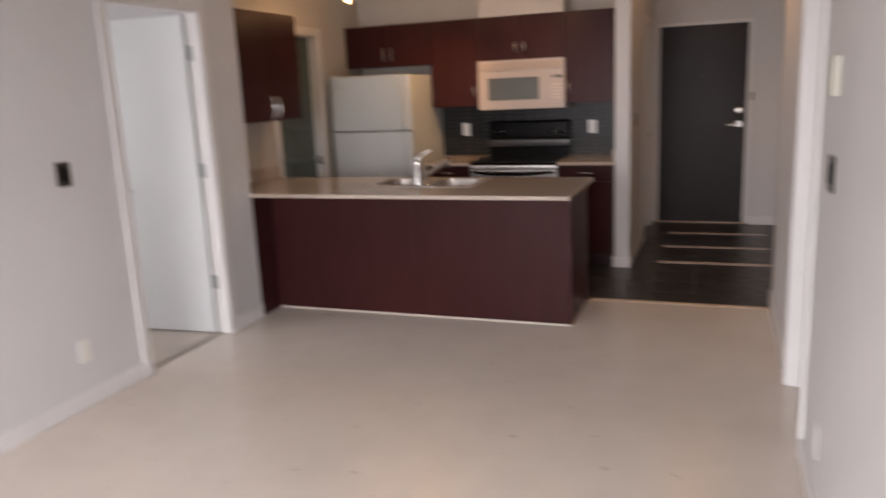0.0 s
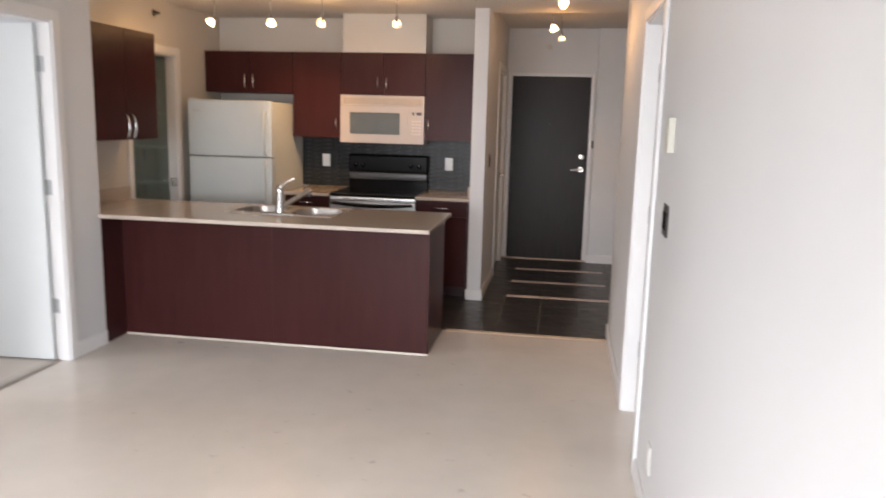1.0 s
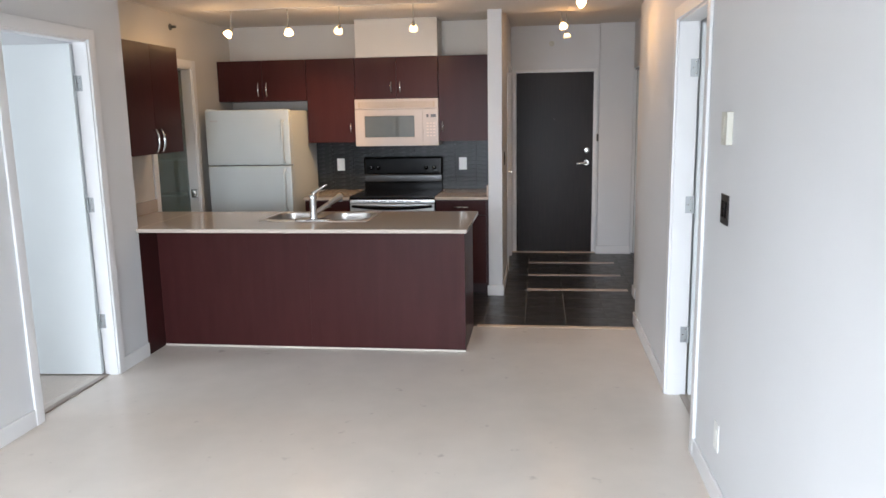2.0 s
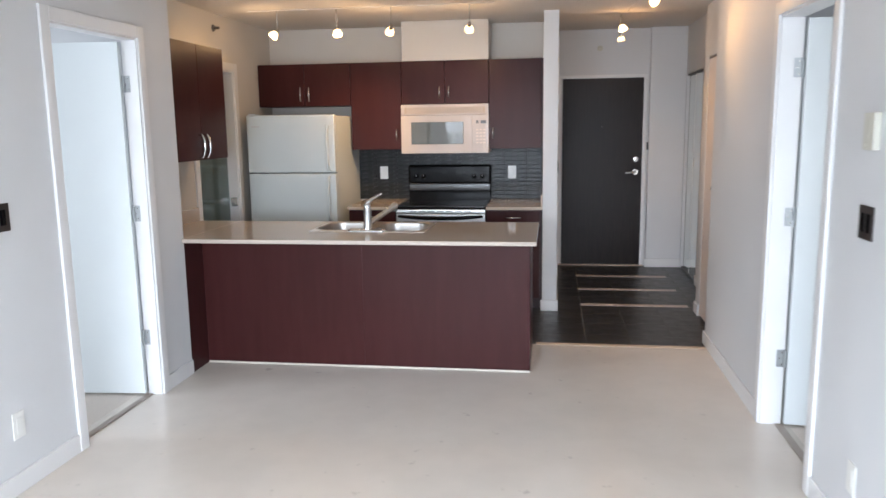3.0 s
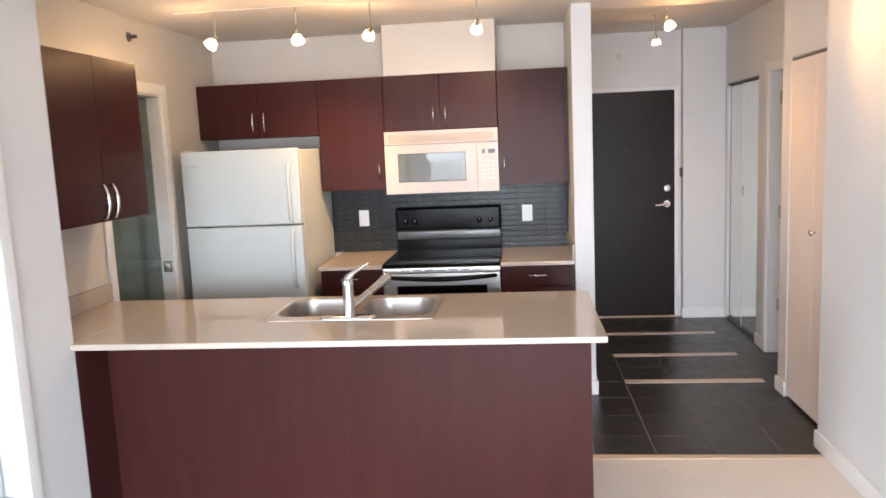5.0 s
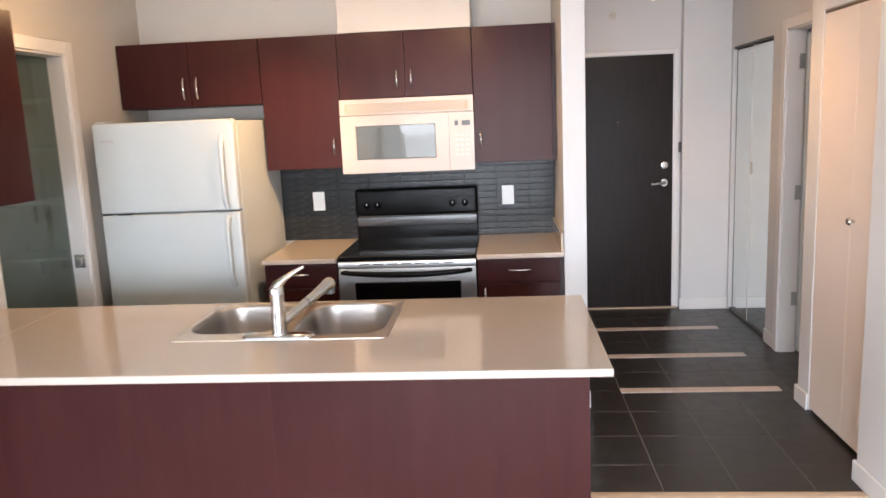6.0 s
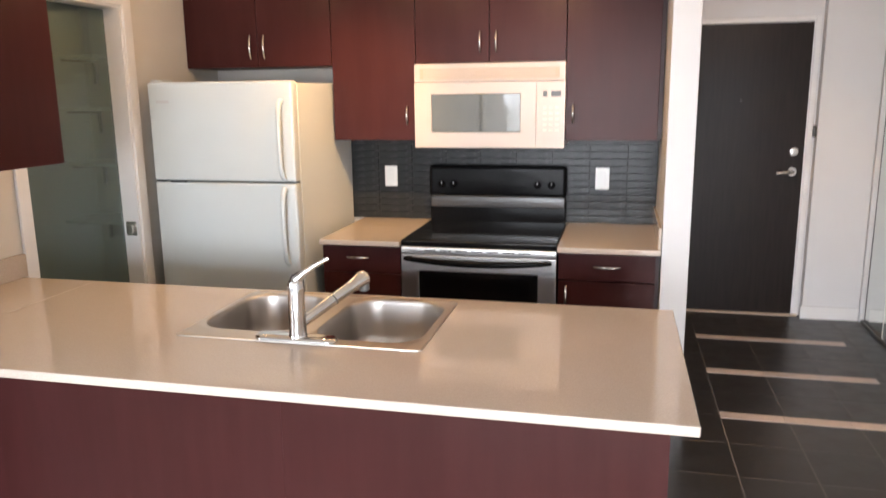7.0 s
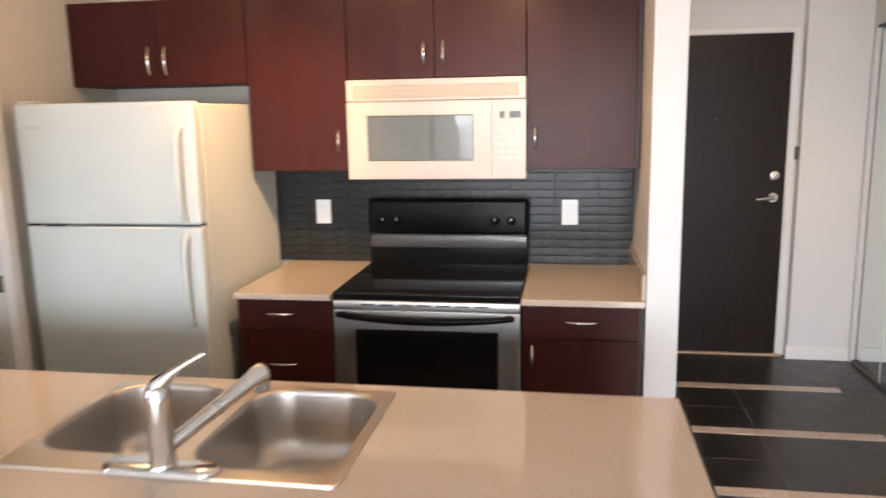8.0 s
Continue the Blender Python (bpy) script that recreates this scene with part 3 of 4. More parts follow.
# sink: rolled rim, two bowls
sk = thing("sink", (-1.064, 0.34, CT), "double-bowl stainless steel drop-in sink in the worktop", "sink")
SX0, SX1, SY0, SY1 = -1.447, -0.674, 0.082, 0.597
bowls = ((-1.431, -1.092, 0.162, 0.580), (-1.042, -0.695, 0.130, 0.580))
zr = CT + 0.004
one = slab((SX0 + 0.012, SX1 - 0.012), (SY0 + 0.012, SY1 - 0.012), bowls, zr - 0.0015, zr, "z")
outer = [rrect(SX0 + 0.012, SX1 - 0.012, SY0 + 0.012, SY1 - 0.012, 0.001, zr), rrect(SX0 + 0.006, SX1 - 0.006, SY0 + 0.006, SY1 - 0.006, 0.010, zr + 0.0015),
         rrect(SX0 + 0.001, SX1 - 0.001, SY0 + 0.001, SY1 - 0.001, 0.016, zr), rrect(SX0, SX1, SY0, SY1, 0.018, CT + 0.0006)]
loft(outer, bm=one, close_last=False)
part("rim", one, "sink", sk)
for x0, x1, y0, y1 in bowls:
    deep, r = 0.175, 0.095
    loops = [rrect(x0, x1, y0, y1, 0.0008, zr)]
    for dz, ins, rr_ in ((0.0, 0.003, r), (0.004, 0.006, r), (0.012, 0.009, r), (0.05, 0.011, r), (0.12, 0.016, r), (deep - 0.03, 0.024, r), (deep - 0.010, 0.036, r), (deep - 0.002, 0.056, 0.07), (deep, 0.085, 0.055)):
        loops.append(rrect(x0 + ins, x1 - ins, y0 + ins, y1 - ins, rr_, zr - dz))
    bw = part("bowl", loft(loops), "sink", sk)
    cx, cy = (x0 + x1) / 2, (y0 + y1) / 2 + 0.02
    part("drain", tube([(cx, cy, zr - deep + 0.0006), (cx, cy, zr - deep + 0.003), (cx, cy, zr - deep + 0.0031)], [0.055, 0.053, 0.04], 24), "chrome", bw, "round chrome drain strainer")

# tap: base plate, body, lever, pull-out spout
fx, fy = -1.052, 0.108
fa = thing("kitchen_tap", (fx, fy, zr), "chrome single-lever pull-out kitchen tap on an oval plate", "faucet")
loops = [rrect(-1.187, -0.932, fy - 0.030, fy + 0.030, 0.029, zr + 0.002), rrect(-1.187, -0.932, fy - 0.030, fy + 0.030, 0.029, zr + 0.008),
         rrect(-1.180, -0.939, fy - 0.024, fy + 0.024, 0.0235, zr + 0.014), rrect(-1.14, -0.98, fy - 0.012, fy + 0.012, 0.0115, zr + 0.016)]
part("base_plate", loft(loops, close_first=True), "chrome", fa)
part("body", tube([(fx, fy, zr + 0.012), (fx, fy, zr + 0.02), (fx, fy, zr + 0.10), (fx, fy, zr + 0.150), (fx, fy, zr + 0.155), (fx, fy, zr + 0.178), (fx, fy, zr + 0.19)],
                  [0.029, 0.026, 0.0245, 0.0245, 0.0255, 0.024, 0.012], 24), "chrome", fa)
part("lever", tube([(fx - 0.010, fy, zr + 0.160), (fx + 0.004, fy + 0.002, zr + 0.186), (fx + 0.030, fy + 0.010, zr + 0.208), (fx + 0.066, fy + 0.020, zr + 0.230), (fx + 0.094, fy + 0.027, zr + 0.244)],
                   [0.020, 0.0190, 0.0105, 0.0078, 0.0060], 14), "chrome", fa)
s0, s1 = Vector((fx + 0.008, fy + 0.012, zr + 0.050)), Vector((-0.914, 0.285, 1.026))
part("spout", tube([s0, s0.lerp(s1, 0.30), s0.lerp(s1, 0.52)], [0.0172, 0.0172, 0.0172], 18), "chrome", fa)
part("spout_joint", tube([s0.lerp(s1, 0.521), s0.lerp(s1, 0.535)], 0.0180, 16), "rubber", fa, "thin dark joint ring")
sd = (s1 - s0).normalized()
part("spray_head", tube([s0.lerp(s1, 0.536), s0.lerp(s1, 0.78), s0.lerp(s1, 0.90), s1, s1 + sd * 0.014, s1 + sd * 0.022, s1 + sd * 0.026],
                        [0.0172, 0.0180, 0.0205, 0.0240, 0.0232, 0.018, 0.009], 20), "chrome", fa)
part("nozzle", tube([s1 + Vector((0.004, 0.005, -0.012)), s1 + Vector((0.006, 0.008, -0.034))], [0.019, 0.0165], 18), "rubber", fa, "grey spray nozzle")

# refrigerator
FX0, FX1, FZ = -2.420, -1.657, 1.655
fr = thing("refrigerator", ((FX0 + FX1) / 2, 1.9, 0), "white top-freezer refrigerator with textured doors", "refrigerator")
part("cabinet_body", box(FX0 + 0.004, FX1 - 0.002, 1.560, BY - 0.03, 0.02, FZ - 0.010, 0.006, 2), "white", fr)
fd = part("freezer_door", box(FX0, FX1, 1.490, 1.552, 1.1755, FZ, 0.012, 3), "white", fr)
rd = part("fridge_door", box(FX0, FX1, 1.490, 1.552, 0.105, 1.1685, 0.012, 3), "white", fr)
part("gasket", slab((FX0 + 0.01, FX1 - 0.01), (0.11, FZ - 0.01), [(FX0 + 0.03, FX1 - 0.03, 0.13, 1.15), (FX0 + 0.03, FX1 - 0.03, 1.20, FZ - 0.03)], 1.5525, 1.5595, "y"), "rubber", fr)
part("grille", box(FX0 + 0.01, FX1 - 0.01, 1.530, 1.559, 0.02, 0.095, 0.004), "creamdark", fr)
part("hinge", box(FX0 + 0.002, FX0 + 0.05, 1.500, 1.550, 1.1690, 1.1750, 0.001), "black", fr)
part("top_hinge", box(FX0 + 0.012, FX0 + 0.075, 1.505, 1.60, FZ + 0.0005, FZ + 0.012, 0.003), "white", fr)
part("badge", box(FX0 + 0.045, FX0 + 0.115, 1.4885, 1.4898, 1.555, 1.568, 0.0005), "pale_marks", fd)
part("badge", box(FX0 + 0.09, FX0 + 0.17, 1.4880, 1.5102, 1.1690, 1.1750, 0.0005), "marks", fr, "small grey maker's plate in the gap")
for d, z0, z1 in ((fd, 1.192, 1.560), (rd, 0.775, 1.140)):
    hx = -1.716
    pts = [(hx, 1.492, z0), (hx, 1.466, z0 + 0.02), (hx, 1.452, z0 + 0.07), (hx, 1.450, (z0 + z1) / 2), (hx, 1.452, z1 - 0.07), (hx, 1.466, z1 - 0.02), (hx, 1.492, z1)]
    bm = tube(pts, [0.015, 0.014, 0.012, 0.011, 0.012, 0.014, 0.015], 10)
    part("handle", bm, "white", d, "white moulded bar handle")

# range
RX0, RX1 = -1.184, -0.421
st = thing("range", ((RX0 + RX1) / 2, 1.95, 0), "stainless and black electric range with a glass cooktop", "stove")
part("body", box(RX0 + 0.002, RX1 - 0.002, 1.665, 2.29, 0.02, 0.845, 0.003), "black", st)
part("cooktop", box(RX0, RX1, 1.630, 2.235, 0.852, 0.884, 0.007, 2), "glassblack", st, "glossy black glass cooktop")
part("trim_strip", box(RX0 + 0.001, RX1 - 0.001, 1.628, 1.664, 0.815, 0.8515, 0.004), "steel", st, "brushed steel trim under the cooktop")
od = part("oven_door", slab((RX0 + 0.002, RX1 - 0.002), (0.24, 0.812), [(-1.095, -0.508, 0.40, 0.732)], 1.630, 1.6645, "y", 0.003), "steel", st, "brushed steel oven door")
part("window", box(-1.094, -0.509, 1.634, 1.660, 0.401, 0.731, 0.003), "glassblack", od, "dark oven glass")
hz = 0.796
arc = [(RX0 + 0.022 + (RX1 - RX0 - 0.044) * k / 16, math.sin(math.pi * k / 16)) for k in range(17)]
bm = tube([(x, 1.612 - 0.022 * q ** 0.6, hz - 0.014 * q) for x, q in arc], [0.010 + 0.007 * q ** 0.5 for x, q in arc], 12)
for x in (RX0 + 0.045, RX1 - 0.045):
    box(x - 0.016, x + 0.016, 1.604, 1.6298, hz - 0.013, hz + 0.011, 0.004, bm=bm)
part("handle", bm, "black", od, "black bowed oven handle")
for k in range(7):
    x = RX0 + 0.15 + k * 0.077
    part("vent_slot", box(x - 0.028, x + 0.028, 1.6265, 1.6285, 0.833, 0.838, 0.0006), "black", st)
part("drawer", box(RX0 + 0.002, RX1 - 0.002, 1.632, 1.6645, 0.06, 0.235, 0.003), "steel", st, "brushed steel storage drawer")
part("backguard", box(RX0 + 0.004, RX1 - 0.004, 2.236, 2.300, 0.86, 1.03, 0.005), "black", st)
# added band: the reflection on the curved black backguard, put into a grey strip
part("backguard_sheen", box(RX0 + 0.008, RX1 - 0.008, 2.226, 2.2355, 0.962, 1.020, 0.004), "sheengrey", st, "grey band standing in for the sheen on the black backguard")
bm = box(RX0, RX1, 2.215, 2.303, 1.022, 1.196, 0.022, 4)
for v in bm.verts:
    v.co.y += (v.co.z - 1.022) * 0.01 if v.co.y < 2.26 else 0
pn = part("control_panel", bm, "black", st, "glossy black control panel")
for x in (-1.107, -1.040, -0.576, -0.500):
    bm = tube([(x, 2.226, 1.094), (x, 2.214, 1.093), (x, 2.200, 1.092)], [0.024, 0.021, 0.018], 18)
    box(x - 0.0018, x + 0.0018, 2.1985, 2.2005, 1.098, 1.112, 0.0004, bm=bm)
    kn = part("knob", bm, "glassblack", pn)
    part("pointer", box(x - 0.002, x + 0.002, 2.1968, 2.1983, 1.094, 1.108, 0.0004), "pale_marks", kn, "pale pointer line")
# the highlight along the panel's lower edge, put in as a thin grey bar
part("lip", tube([(RX0 + 0.020, 2.214, 1.030), (RX0 + 0.05, 2.211, 1.026), (RX1 - 0.05, 2.211, 1.026), (RX1 - 0.020, 2.214, 1.030)], 0.0040, 10), "sheengrey", pn, "lower lip of the panel, a grey bar for its highlight line")
part("display", box(-0.845, -0.755, 2.2185, 2.2280, 1.095, 1.125, 0.001), "rangeprint", pn, "dark clock display")
for i in range(4):
    for j in range(3):
        x = (-0.915, -0.885, -0.725, -0.695)[i]
        part("button", box(x - 0.009, x + 0.009, 2.2190, 2.2275, 1.073 + j * 0.022, 1.083 + j * 0.022, 0.001), "rangeprint", pn)
for x, y, r in ((-1.0, 1.80, 0.105), (-0.61, 1.80, 0.085), (-1.0, 2.08, 0.08), (-0.61, 2.08, 0.105)):
    one = bmesh.new()
    a = [Vector((x + r * math.cos(q * math.pi / 20), y + r * math.sin(q * math.pi / 20), 0.8843)) for q in range(40)]
    c = [Vector((x + (r - 0.004) * math.cos(q * math.pi / 20), y + (r - 0.004) * math.sin(q * math.pi / 20), 0.8843)) for q in range(40)]
    part("ring_mark", loft([a, c], bm=one, close_last=False), "ringmark", st)

# microwave
mw = thing("microwave", (-0.804, 2.13, 1.31), "cream over-the-range microwave with a grey window", "microwave")
MX0, MX1, MZ0, MZ1, MY = -1.189, -0.419, 1.311, 1.734, 1.960
part("body", box(MX0 + 0.003, MX1 - 0.003, 1.985, BY - 0.012, MZ0 + 0.003, MZ1, 0.004), "cream", mw)
md = part("door", slab((MX0, -0.562), (MZ0, 1.640), [(-1.100, -0.640, 1.389, 1.582)], MY, 1.984, "y", 0.0015), "cream", mw)
part("window", box(-1.099, -0.641, MY + 0.004, 1.982, 1.390, 1.581, 0.002), "mwglass", md, "grey reflective microwave window")
cp = part("control_panel", box(-0.5617, MX1, MY, 1.984, MZ0, 1.640, 0.0015, 2), "cream", mw)
part("display", box(-0.488, -0.440, MY - 0.0015, MY + 0.001, 1.565, 1.592, 0.0006), "marks", cp, "small dark display")
part("button", box(-0.528, -0.508, MY - 0.0015, MY + 0.001, 1.565, 1.592, 0.0006), "marks", cp, "dark square button")
for i in range(3):
    for j in range(5):
        x, z = -0.518 + i * 0.030, 1.40 + j * 0.028
        part("button", box(x - 0.010, x + 0.010, MY - 0.001, MY + 0.001, z - 0.006, z + 0.006, 0.0005), "creamprint", cp)
part("vent_panel", box(MX0, MX1, MY + 0.002, 1.984, 1.643, MZ1, 0.004, 2), "cream", mw)
part("vent_grille", box(MX0 + 0.03, MX1 - 0.03, MY - 0.0005, MY + 0.004, 1.656, 1.708, 0.002), "creamdark", mw, "beige vent strip")
for k in range(6):
    part("vent_slat", box(MX0 + 0.05, MX1 - 0.05, MY - 0.0022, MY + 0.001, 1.661 + k * 0.0080, 1.6645 + k * 0.0080, 0.0006), "cream", mw)


# ---- plates, switches ----
def plate(name, c, axis, face, w, h, mat, label, category, toggles=(), tmat=None, thick=0.006):
    x, y, z = c
    t = thing(name, c, label, category)

    def bit(nm, du, dz, ww, hh, a, e, m):
        lo, hi = sorted((face * a, face * e))
        bm = box(x + lo, x + hi, y + du - ww / 2, y + du + ww / 2, z + dz - hh / 2, z + dz + hh / 2, 0.0015) if axis == "x" else \
            box(x + du - ww / 2, x + du + ww / 2, y + lo, y + hi, z + dz - hh / 2, z + dz + hh / 2, 0.0015)
        part(nm, bm, m, t)
    bit("cover", 0, 0, w, h, 0.0005, thick, mat)
    for du, dz, ww, hh in toggles:
        bit("switch", du, dz, ww, hh, thick + 0.0002, thick + 0.003, tmat or mat)
    return t


TY = BY - 0.012                   # face of the wall tiles
for x in (-1.429, -0.235):
    plate("wall_outlet", (x, TY, 1.123), "y", -1, 0.074, 0.118, "plate", "white decorator wall outlet on the tiled splashback", "outlet", [(0, 0, 0.034, 0.068)], "plate")
plate("switch_plate", (RX, -1.839, 1.199), "x", -1, 0.115, 0.118, "darkplate", "dark bronze double light switch plate", "light switch", [(-0.024, 0, 0.03, 0.066), (0.024, 0, 0.03, 0.066)], "black")
plate("switch_plate", (LX, -1.777, 1.196), "x", 1, 0.085, 0.118, "darkplate", "dark bronze light switch plate", "light switch", [(0, 0, 0.033, 0.066)], "black")
plate("thermostat", (RX, -1.854, 1.512), "x", -1, 0.085, 0.125, "ivory", "ivory wall thermostat with a slide lever", "thermostat", [(0.0, 0.012, 0.02, 0.07), (0.02, -0.045, 0.018, 0.016)], "ivory", 0.024)
plate("wall_outlet", (LX, -1.812, 0.298), "x", 1, 0.072, 0.116, "plate", "white wall outlet low on the painted wall", "outlet", [(0, 0.0, 0.034, 0.068)], "plate")
plate("wall_outlet", (RX, -1.884, 0.277), "x", -1, 0.072, 0.116, "plate", "white wall outlet low on the painted wall", "outlet", [(0, 0.0, 0.034, 0.068)], "plate")
plate("switch_plate", (0.172, 2.0, 1.186), "x", 1, 0.072, 0.118, "darkplate", "dark bronze light switch plate in the hall", "light switch", [(0, 0, 0.033, 0.066)], "black")

# ---- entry hall ----
en = thing("door_3", (0.656, 3.74, 0), "dark wenge flush entry door with satin nickel lever", "door", kind="structure")
leaf = part("leaf", box(0.233, 1.081, 3.742, 3.785, 0.012, 2.024, 0.002), "entry", en)
bm = tube([(1.012, 3.742, 1.028), (1.012, 3.730, 1.028)], 0.030, 20)
tube([(1.012, 3.730, 1.028), (1.012, 3.690, 1.028), (0.985, 3.682, 1.028), (0.905, 3.684, 1.022)], [0.011, 0.011, 0.011, 0.008], 10, bm=bm)
part("door_handle", bm, "nickel", leaf, "satin nickel lever")
part("deadbolt", tube([(1.014, 3.742, 1.167), (1.014, 3.722, 1.167), (1.014, 3.718, 1.167)], [0.031, 0.028, 0.02], 20), "nickel", leaf, "round satin nickel deadbolt")
part("peephole", tube([(0.655, 3.742, 1.514), (0.655, 3.738, 1.514)], 0.008, 12), "darkplate", leaf)
casing("entry_door_frame", "y", 3.76, -1, 0.215, 1.098, 2.035, 0.028, "white painted frame of the entry door")
single("door_latch_guard", box(1.119, 1.1395, 3.695, 3.720, 1.265, 1.345, 0.003), "darkplate", "small dark latch guard on the entry door frame", "latch")
single("door_sill", box(0.18, 1.12, 3.715, 3.745, 0.0, 0.012, 0.003), "oak", "reddish wooden sill at the entry door", "threshold", kind="structure")

# hall side door on the kitchen side
casing("hall_door_frame", "x", 0.172, 1, 2.72, 3.52, 2.03, 0.06, "white painted frame of the hall's side door")
slab_door("door_4", 0.13, 2.742, 0.755, 90, "closed cream-white flush side door of the hall", mat="door")

# folding closet door
bf = thing("folding_closet_door", (1.31, 1.15, 0), "cream bifold closet door with a small round knob", "closet door")
for y0, y1 in ((0.79, 1.1608), (1.1622, 1.530)):
    lf = part("leaf", box(1.311, 1.343, y0, y1, 0.02, 2.024, 0.0015), "bifold", bf)
    if y0 < 0.8:
        part("knob", tube([(1.311, 1.125, 1.07), (1.296, 1.125, 1.07), (1.289, 1.125, 1.07), (1.279, 1.125, 1.07)], [0.008, 0.009, 0.019, 0.014], 14), "nickel", lf, "small nickel knob")
part("track", box(1.312, 1.352, 0.765, 1.533, 2.025, 2.0385, 0.001), "darkplate", bf, "dark slot of the sliding track")
single("closet_lining", box(RX + T, 1.36, 0.776, 0.788, 0.0, 2.039, 0.001), "trim", "white closet jamb lining", "door frame", kind="structure")

# doorway in the hall wall with its hinges
hf = casing("hall_doorway_frame", "x", 1.505, -1, 1.80, 2.545, 2.06, 0.058, "white painted frame of the hall doorway")
for z in (0.36, 1.05, 1.86):
    part("hinge", box(1.572, 1.607, 2.5235, 2.5268, z - 0.045, z + 0.045, 0.001), "hinge", hf, "satin nickel hinge")
slab_door("door_5", 1.604, 2.512, 0.27, 0, "white flush door opened into the side room", knob=False)

# mirrored closet doors
mc = thing("mirror_closet_doors", (1.53, 3.25, 0), "mirrored sliding closet doors in a thin dark frame", "closet door")
for y0, y1, x in ((2.80, 3.24, 1.522), (3.21, 3.645, 1.536)):
    p = part("panel", box(x, x + 0.005, y0 + 0.01, y1 - 0.01, 0.03, 2.015, 0), "mirror", mc, "clear silvered mirror")
    for a, c, m in ((y0, y0 + 0.009, "grey" if y0 < 3 else "plate"), (y1 - 0.009, y1, "grey" if y0 > 3 else "plate")):
        part("stile", box(x - 0.002, x + 0.012, a, c, 0.02, 2.025, 0.001), m, mc)
part("top_rail", box(1.512, 1.56, 2.795, 3.648, 2.026, 2.040, 0.002), "darkplate", mc)
part("bottom_rail", box(1.512, 1.56, 2.795, 3.648, 0.001, 0.019, 0.002), "grey", mc)
part("pull", box(1.5175, 1.5215, 3.192, 3.226, 1.115, 1.20, 0.002), "plate", mc, "small white finger pull")


# ---- spot lamps on ceiling tracks ----
def spot_head(p, aim, ztop, group, label):
    """A track head: stem, swivel, conical glass shade and bulb."""
    p, aim = Vector(p), Vector(aim)
    d = (aim - p).normalized()
    t = thing("track_spotlight", (p.x, p.y, ztop), label, "ceiling lamp", group)
    k = p - d * 0.035
    part("stem", tube([(k.x, k.y, ztop - 0.001), (k.x, k.y, k.z + 0.02), k], 0.005, 8), "nickel", t)
    part("socket", tube([k - d * 0.012, k + d * 0.012, k + d * 0.026], [0.011, 0.015, 0.017], 14), "nickel", t)
    sh = [k + d * s for s in (0.020, 0.030, 0.045, 0.062)]
    part("shade", tube(sh, [0.018, 0.027, 0.033, 0.036], 18, cap=False), "shade", t, "small flared frosted glass shade")
    part("bulb", tube([k + d * s for s in (0.022, 0.03, 0.045, 0.052)], [0.008, 0.017, 0.02, 0.010], 14), "bulb", t, "glowing warm halogen bulb")
    return p, d


def rail(p0, p1):
    bm = tube([p0, p1], 0.0035, 8)
    single("lamp_rail", bm, "ceiling", "thin off-white lamp rail against the ceiling", "lamp rail")


KZ = 2.262
for x, aim in ((-1.991, (-2.50, 0.40, 1.30)), (-1.496, (-1.15, 0.45, 0.90)), (-1.086, (-1.55, 1.95, 1.40)), (-0.489, (-0.62, 2.0, 1.20))):
    p, d = spot_head((x, 1.113, KZ), aim, 2.431, "kitchen track spotlights", "small warm halogen spotlight on the kitchen ceiling rail")
    spot_lamp("kitchen_spot", look(p + d * 0.035, aim), {-1.991: 12, -1.496: 17, -1.086: 58}.get(x, 20), WARM, {-1.991: 125, -1.086: 64}.get(x, 100), 1.0)
    bulb_glow("kitchen_bulb_glow", p + d * 0.075, 2.2, WARM)
rail((-2.2, 1.113, 2.434), (-0.3, 1.113, 2.434))
for (x, y, z), aim in (((0.748, 2.728, 2.324), (1.05, 3.1, 0.2)), ((0.683, 1.90, 2.327), (1.30, 1.05, 0.45)), ((0.757, 0.57, 2.33), (1.208, 0.17, 1.97))):
    zt = HZ - 0.009 if y > 1.9 else CZ - 0.009
    p, d = spot_head((x, y, z), aim, zt, "hall track spotlights", "small warm halogen spotlight on the hall ceiling")
    spot_lamp("hall_spot", look(p + d * 0.035, aim), (15 if y > 2 else 25) if y > 1 else 15, AMBER, (100 if y > 2 else 88) if y > 1 else 76, 1.0)
    bulb_glow("hall_bulb_glow", p + d * 0.075, {2.728: 1.2, 1.90: 2.2}.get(y, 1.5), AMBER)
rail((0.715, 1.905, HZ - 0.006), (0.75, 2.9, HZ - 0.006))
rail((0.74, 0.4, CZ - 0.006), (0.715, 1.893, CZ - 0.006))
single("wall_sprinkler", tube([(0.618, 3.76, 2.335), (0.618, 3.752, 2.335), (0.618, 3.750, 2.335), (0.618, 3.722, 2.335)], [0.030, 0.028, 0.012, 0.010], 16), "ivory", "small ivory sprinkler head over the entry door", "sprinkler")
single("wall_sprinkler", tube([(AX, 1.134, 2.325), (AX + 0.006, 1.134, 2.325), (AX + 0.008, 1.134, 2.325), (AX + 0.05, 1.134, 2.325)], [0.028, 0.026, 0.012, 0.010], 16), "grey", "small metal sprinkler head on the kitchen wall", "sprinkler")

# ---- tiles ----
def shared_piece(name, mesh, parent, loc):
    ob = new(name, mesh)
    ob.parent = parent
    ob.location = Vector(loc) - ORIGIN[parent.name]
    return ob


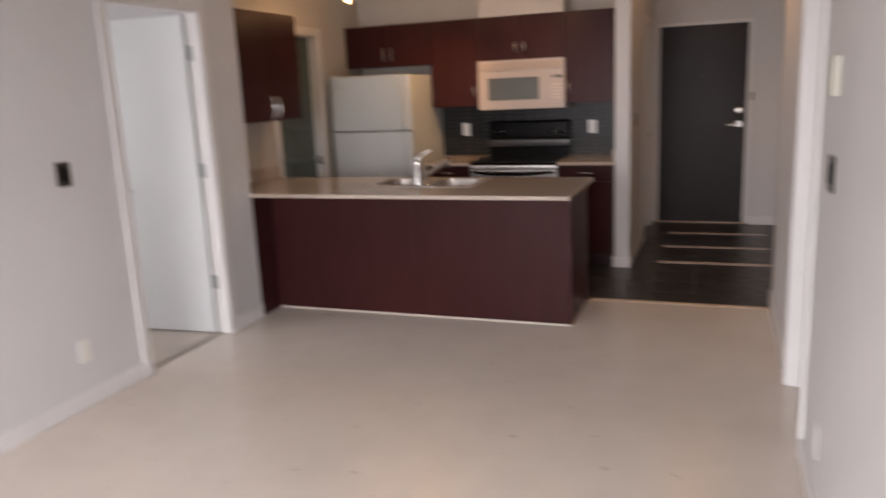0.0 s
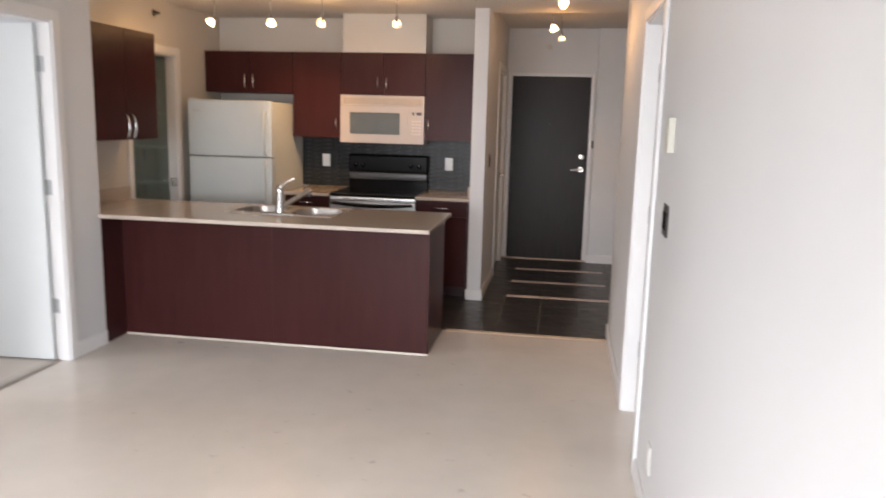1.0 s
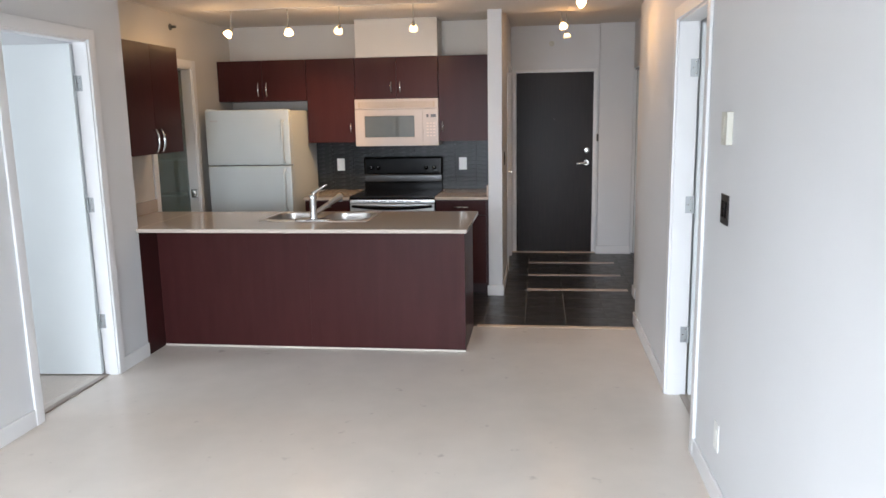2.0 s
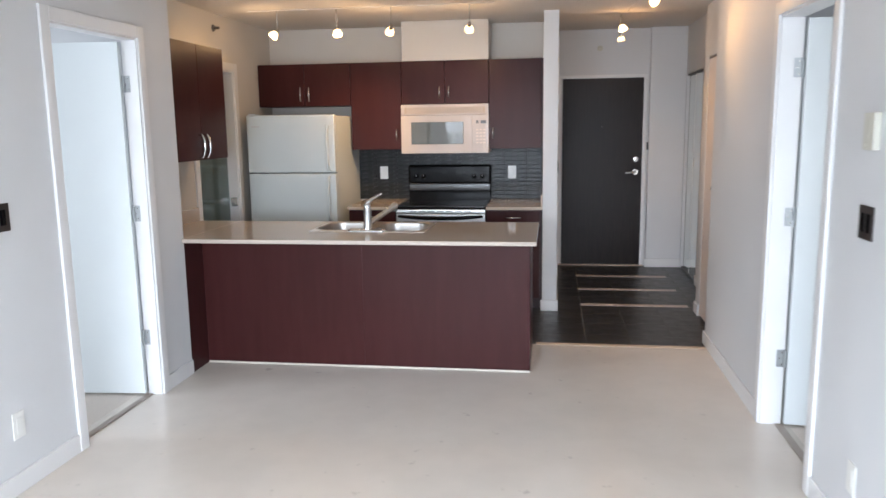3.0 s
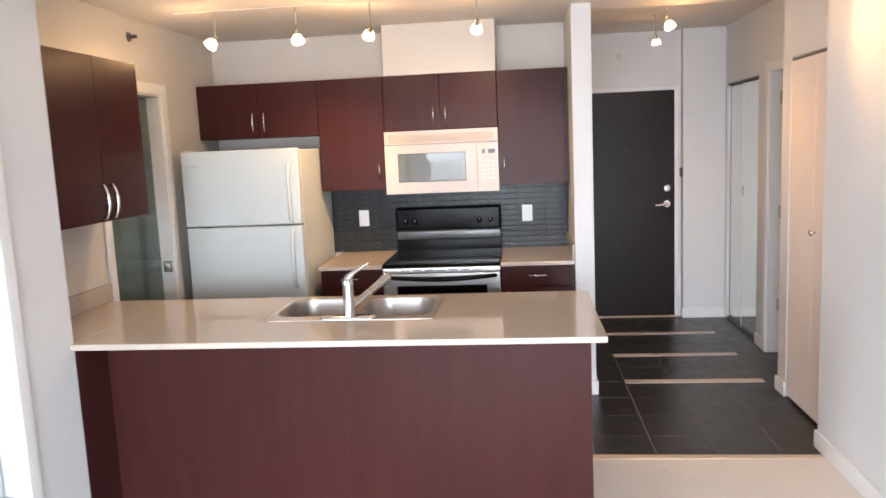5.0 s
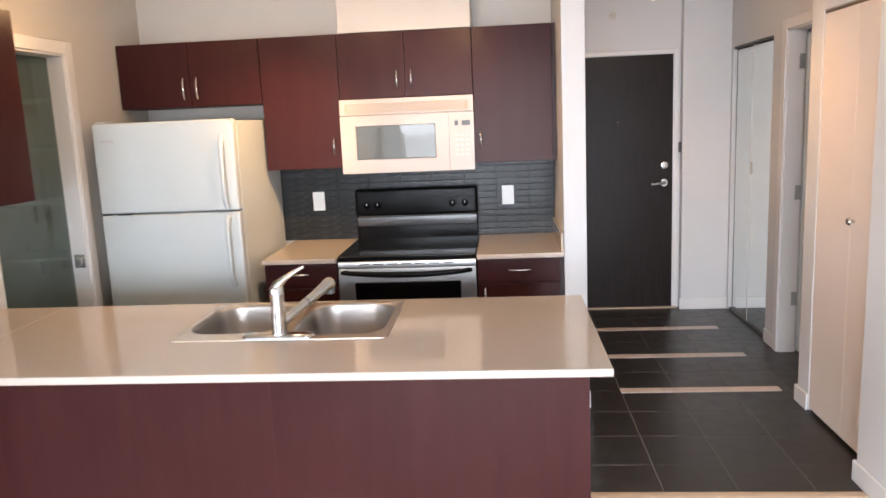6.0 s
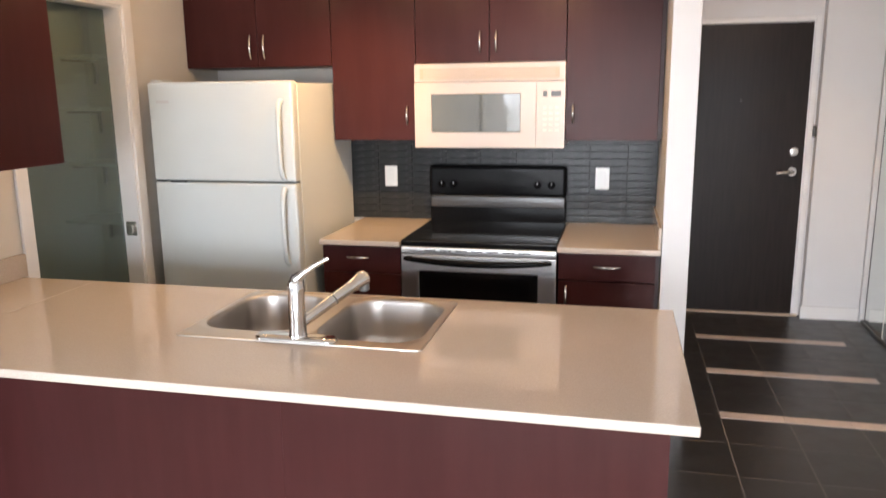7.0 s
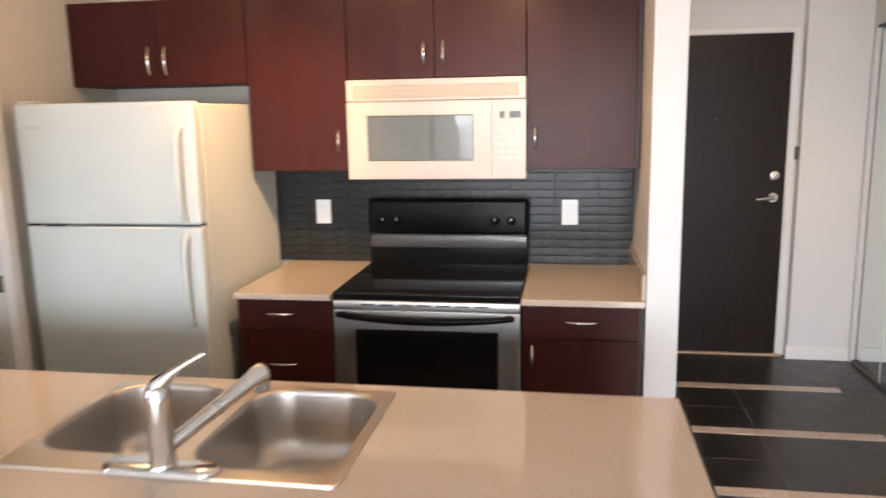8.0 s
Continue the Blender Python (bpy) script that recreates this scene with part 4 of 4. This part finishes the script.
P = 0.315
gb = single("tile_floor", slab((-3.4, 1.9), (0.626, 3.76), [], -0.08, -0.0012, "z"), "grout", "dark slate floor tiles with pale stone inlay strips", "tile floor", kind="structure")
g = 0.0023
tile_mesh = finish("tile", box(-P / 2 + g, P / 2 - g, -P / 2 + g, P / 2 - g, -0.012, 0.0, 0.0018), "tile")
x_start = 0.383 - 12 * P
rows = [1.865 - P * k + 0.0 for k in range(4, 0, -1)] + [1.865 + P * k for k in range(0, 7)]
for i in range(17):
    xc = x_start + P * (i + 0.5)
    if xc > 1.85:
        continue
    for yr in rows:
        yc = yr + P / 2
        if yc - P / 2 < 0.61 and yc + P / 2 > 0.65:
            me = finish("tile", box(-P / 2 + g, P / 2 - g, 0.656 - yc, P / 2 - g, -0.012, 0.0, 0.0018), "tile")
            shared_piece("tile", me, gb, (xc, yc, 0))
        else:
            shared_piece("tile", tile_mesh, gb, (xc, yc, 0))
strip_mesh = finish("inlay_strip", box(-0.149, 0.149, -0.037, 0.037, -0.004, 0.0022, 0.001), "strip")
for y in (1.865, 2.495, 3.133):
    for k in range(3):
        shared_piece("inlay_strip", strip_mesh, gb, (0.384 + 0.15 + 0.3005 * k, y, 0))

bs = single("backsplash", box(-1.705, 0.0508, BY - 0.006, BY - 0.0004, CT + 0.0004, UZ0, 0), "darkgrout", "slate-blue stacked wall tiles behind the range", "splashback", kind="structure")
W, H = 0.200, 0.0391
wt_mesh = finish("wall_tile", box(-W / 2 + 0.001, W / 2 - 0.001, -0.006, 0.002, -H / 2 + 0.001, H / 2 - 0.001, 0.001), "btile")
cols = [(-1.705, -1.504)] + [(-1.504 + W * k, -1.504 + W * (k + 1)) for k in range(7)] + [(-0.104, 0.0505)]
for a, c in cols:
    me = wt_mesh if abs(c - a - W) < 0.002 else finish("wall_tile", box(-(c - a) / 2 + 0.001, (c - a) / 2 - 0.001, -0.006, 0.002, -H / 2 + 0.001, H / 2 - 0.001, 0.001), "btile")
    for r in range(12):
        shared_piece("wall_tile", me, bs, ((a + c) / 2, BY - 0.007, CT + 0.0006 + H * (r + 0.5)))
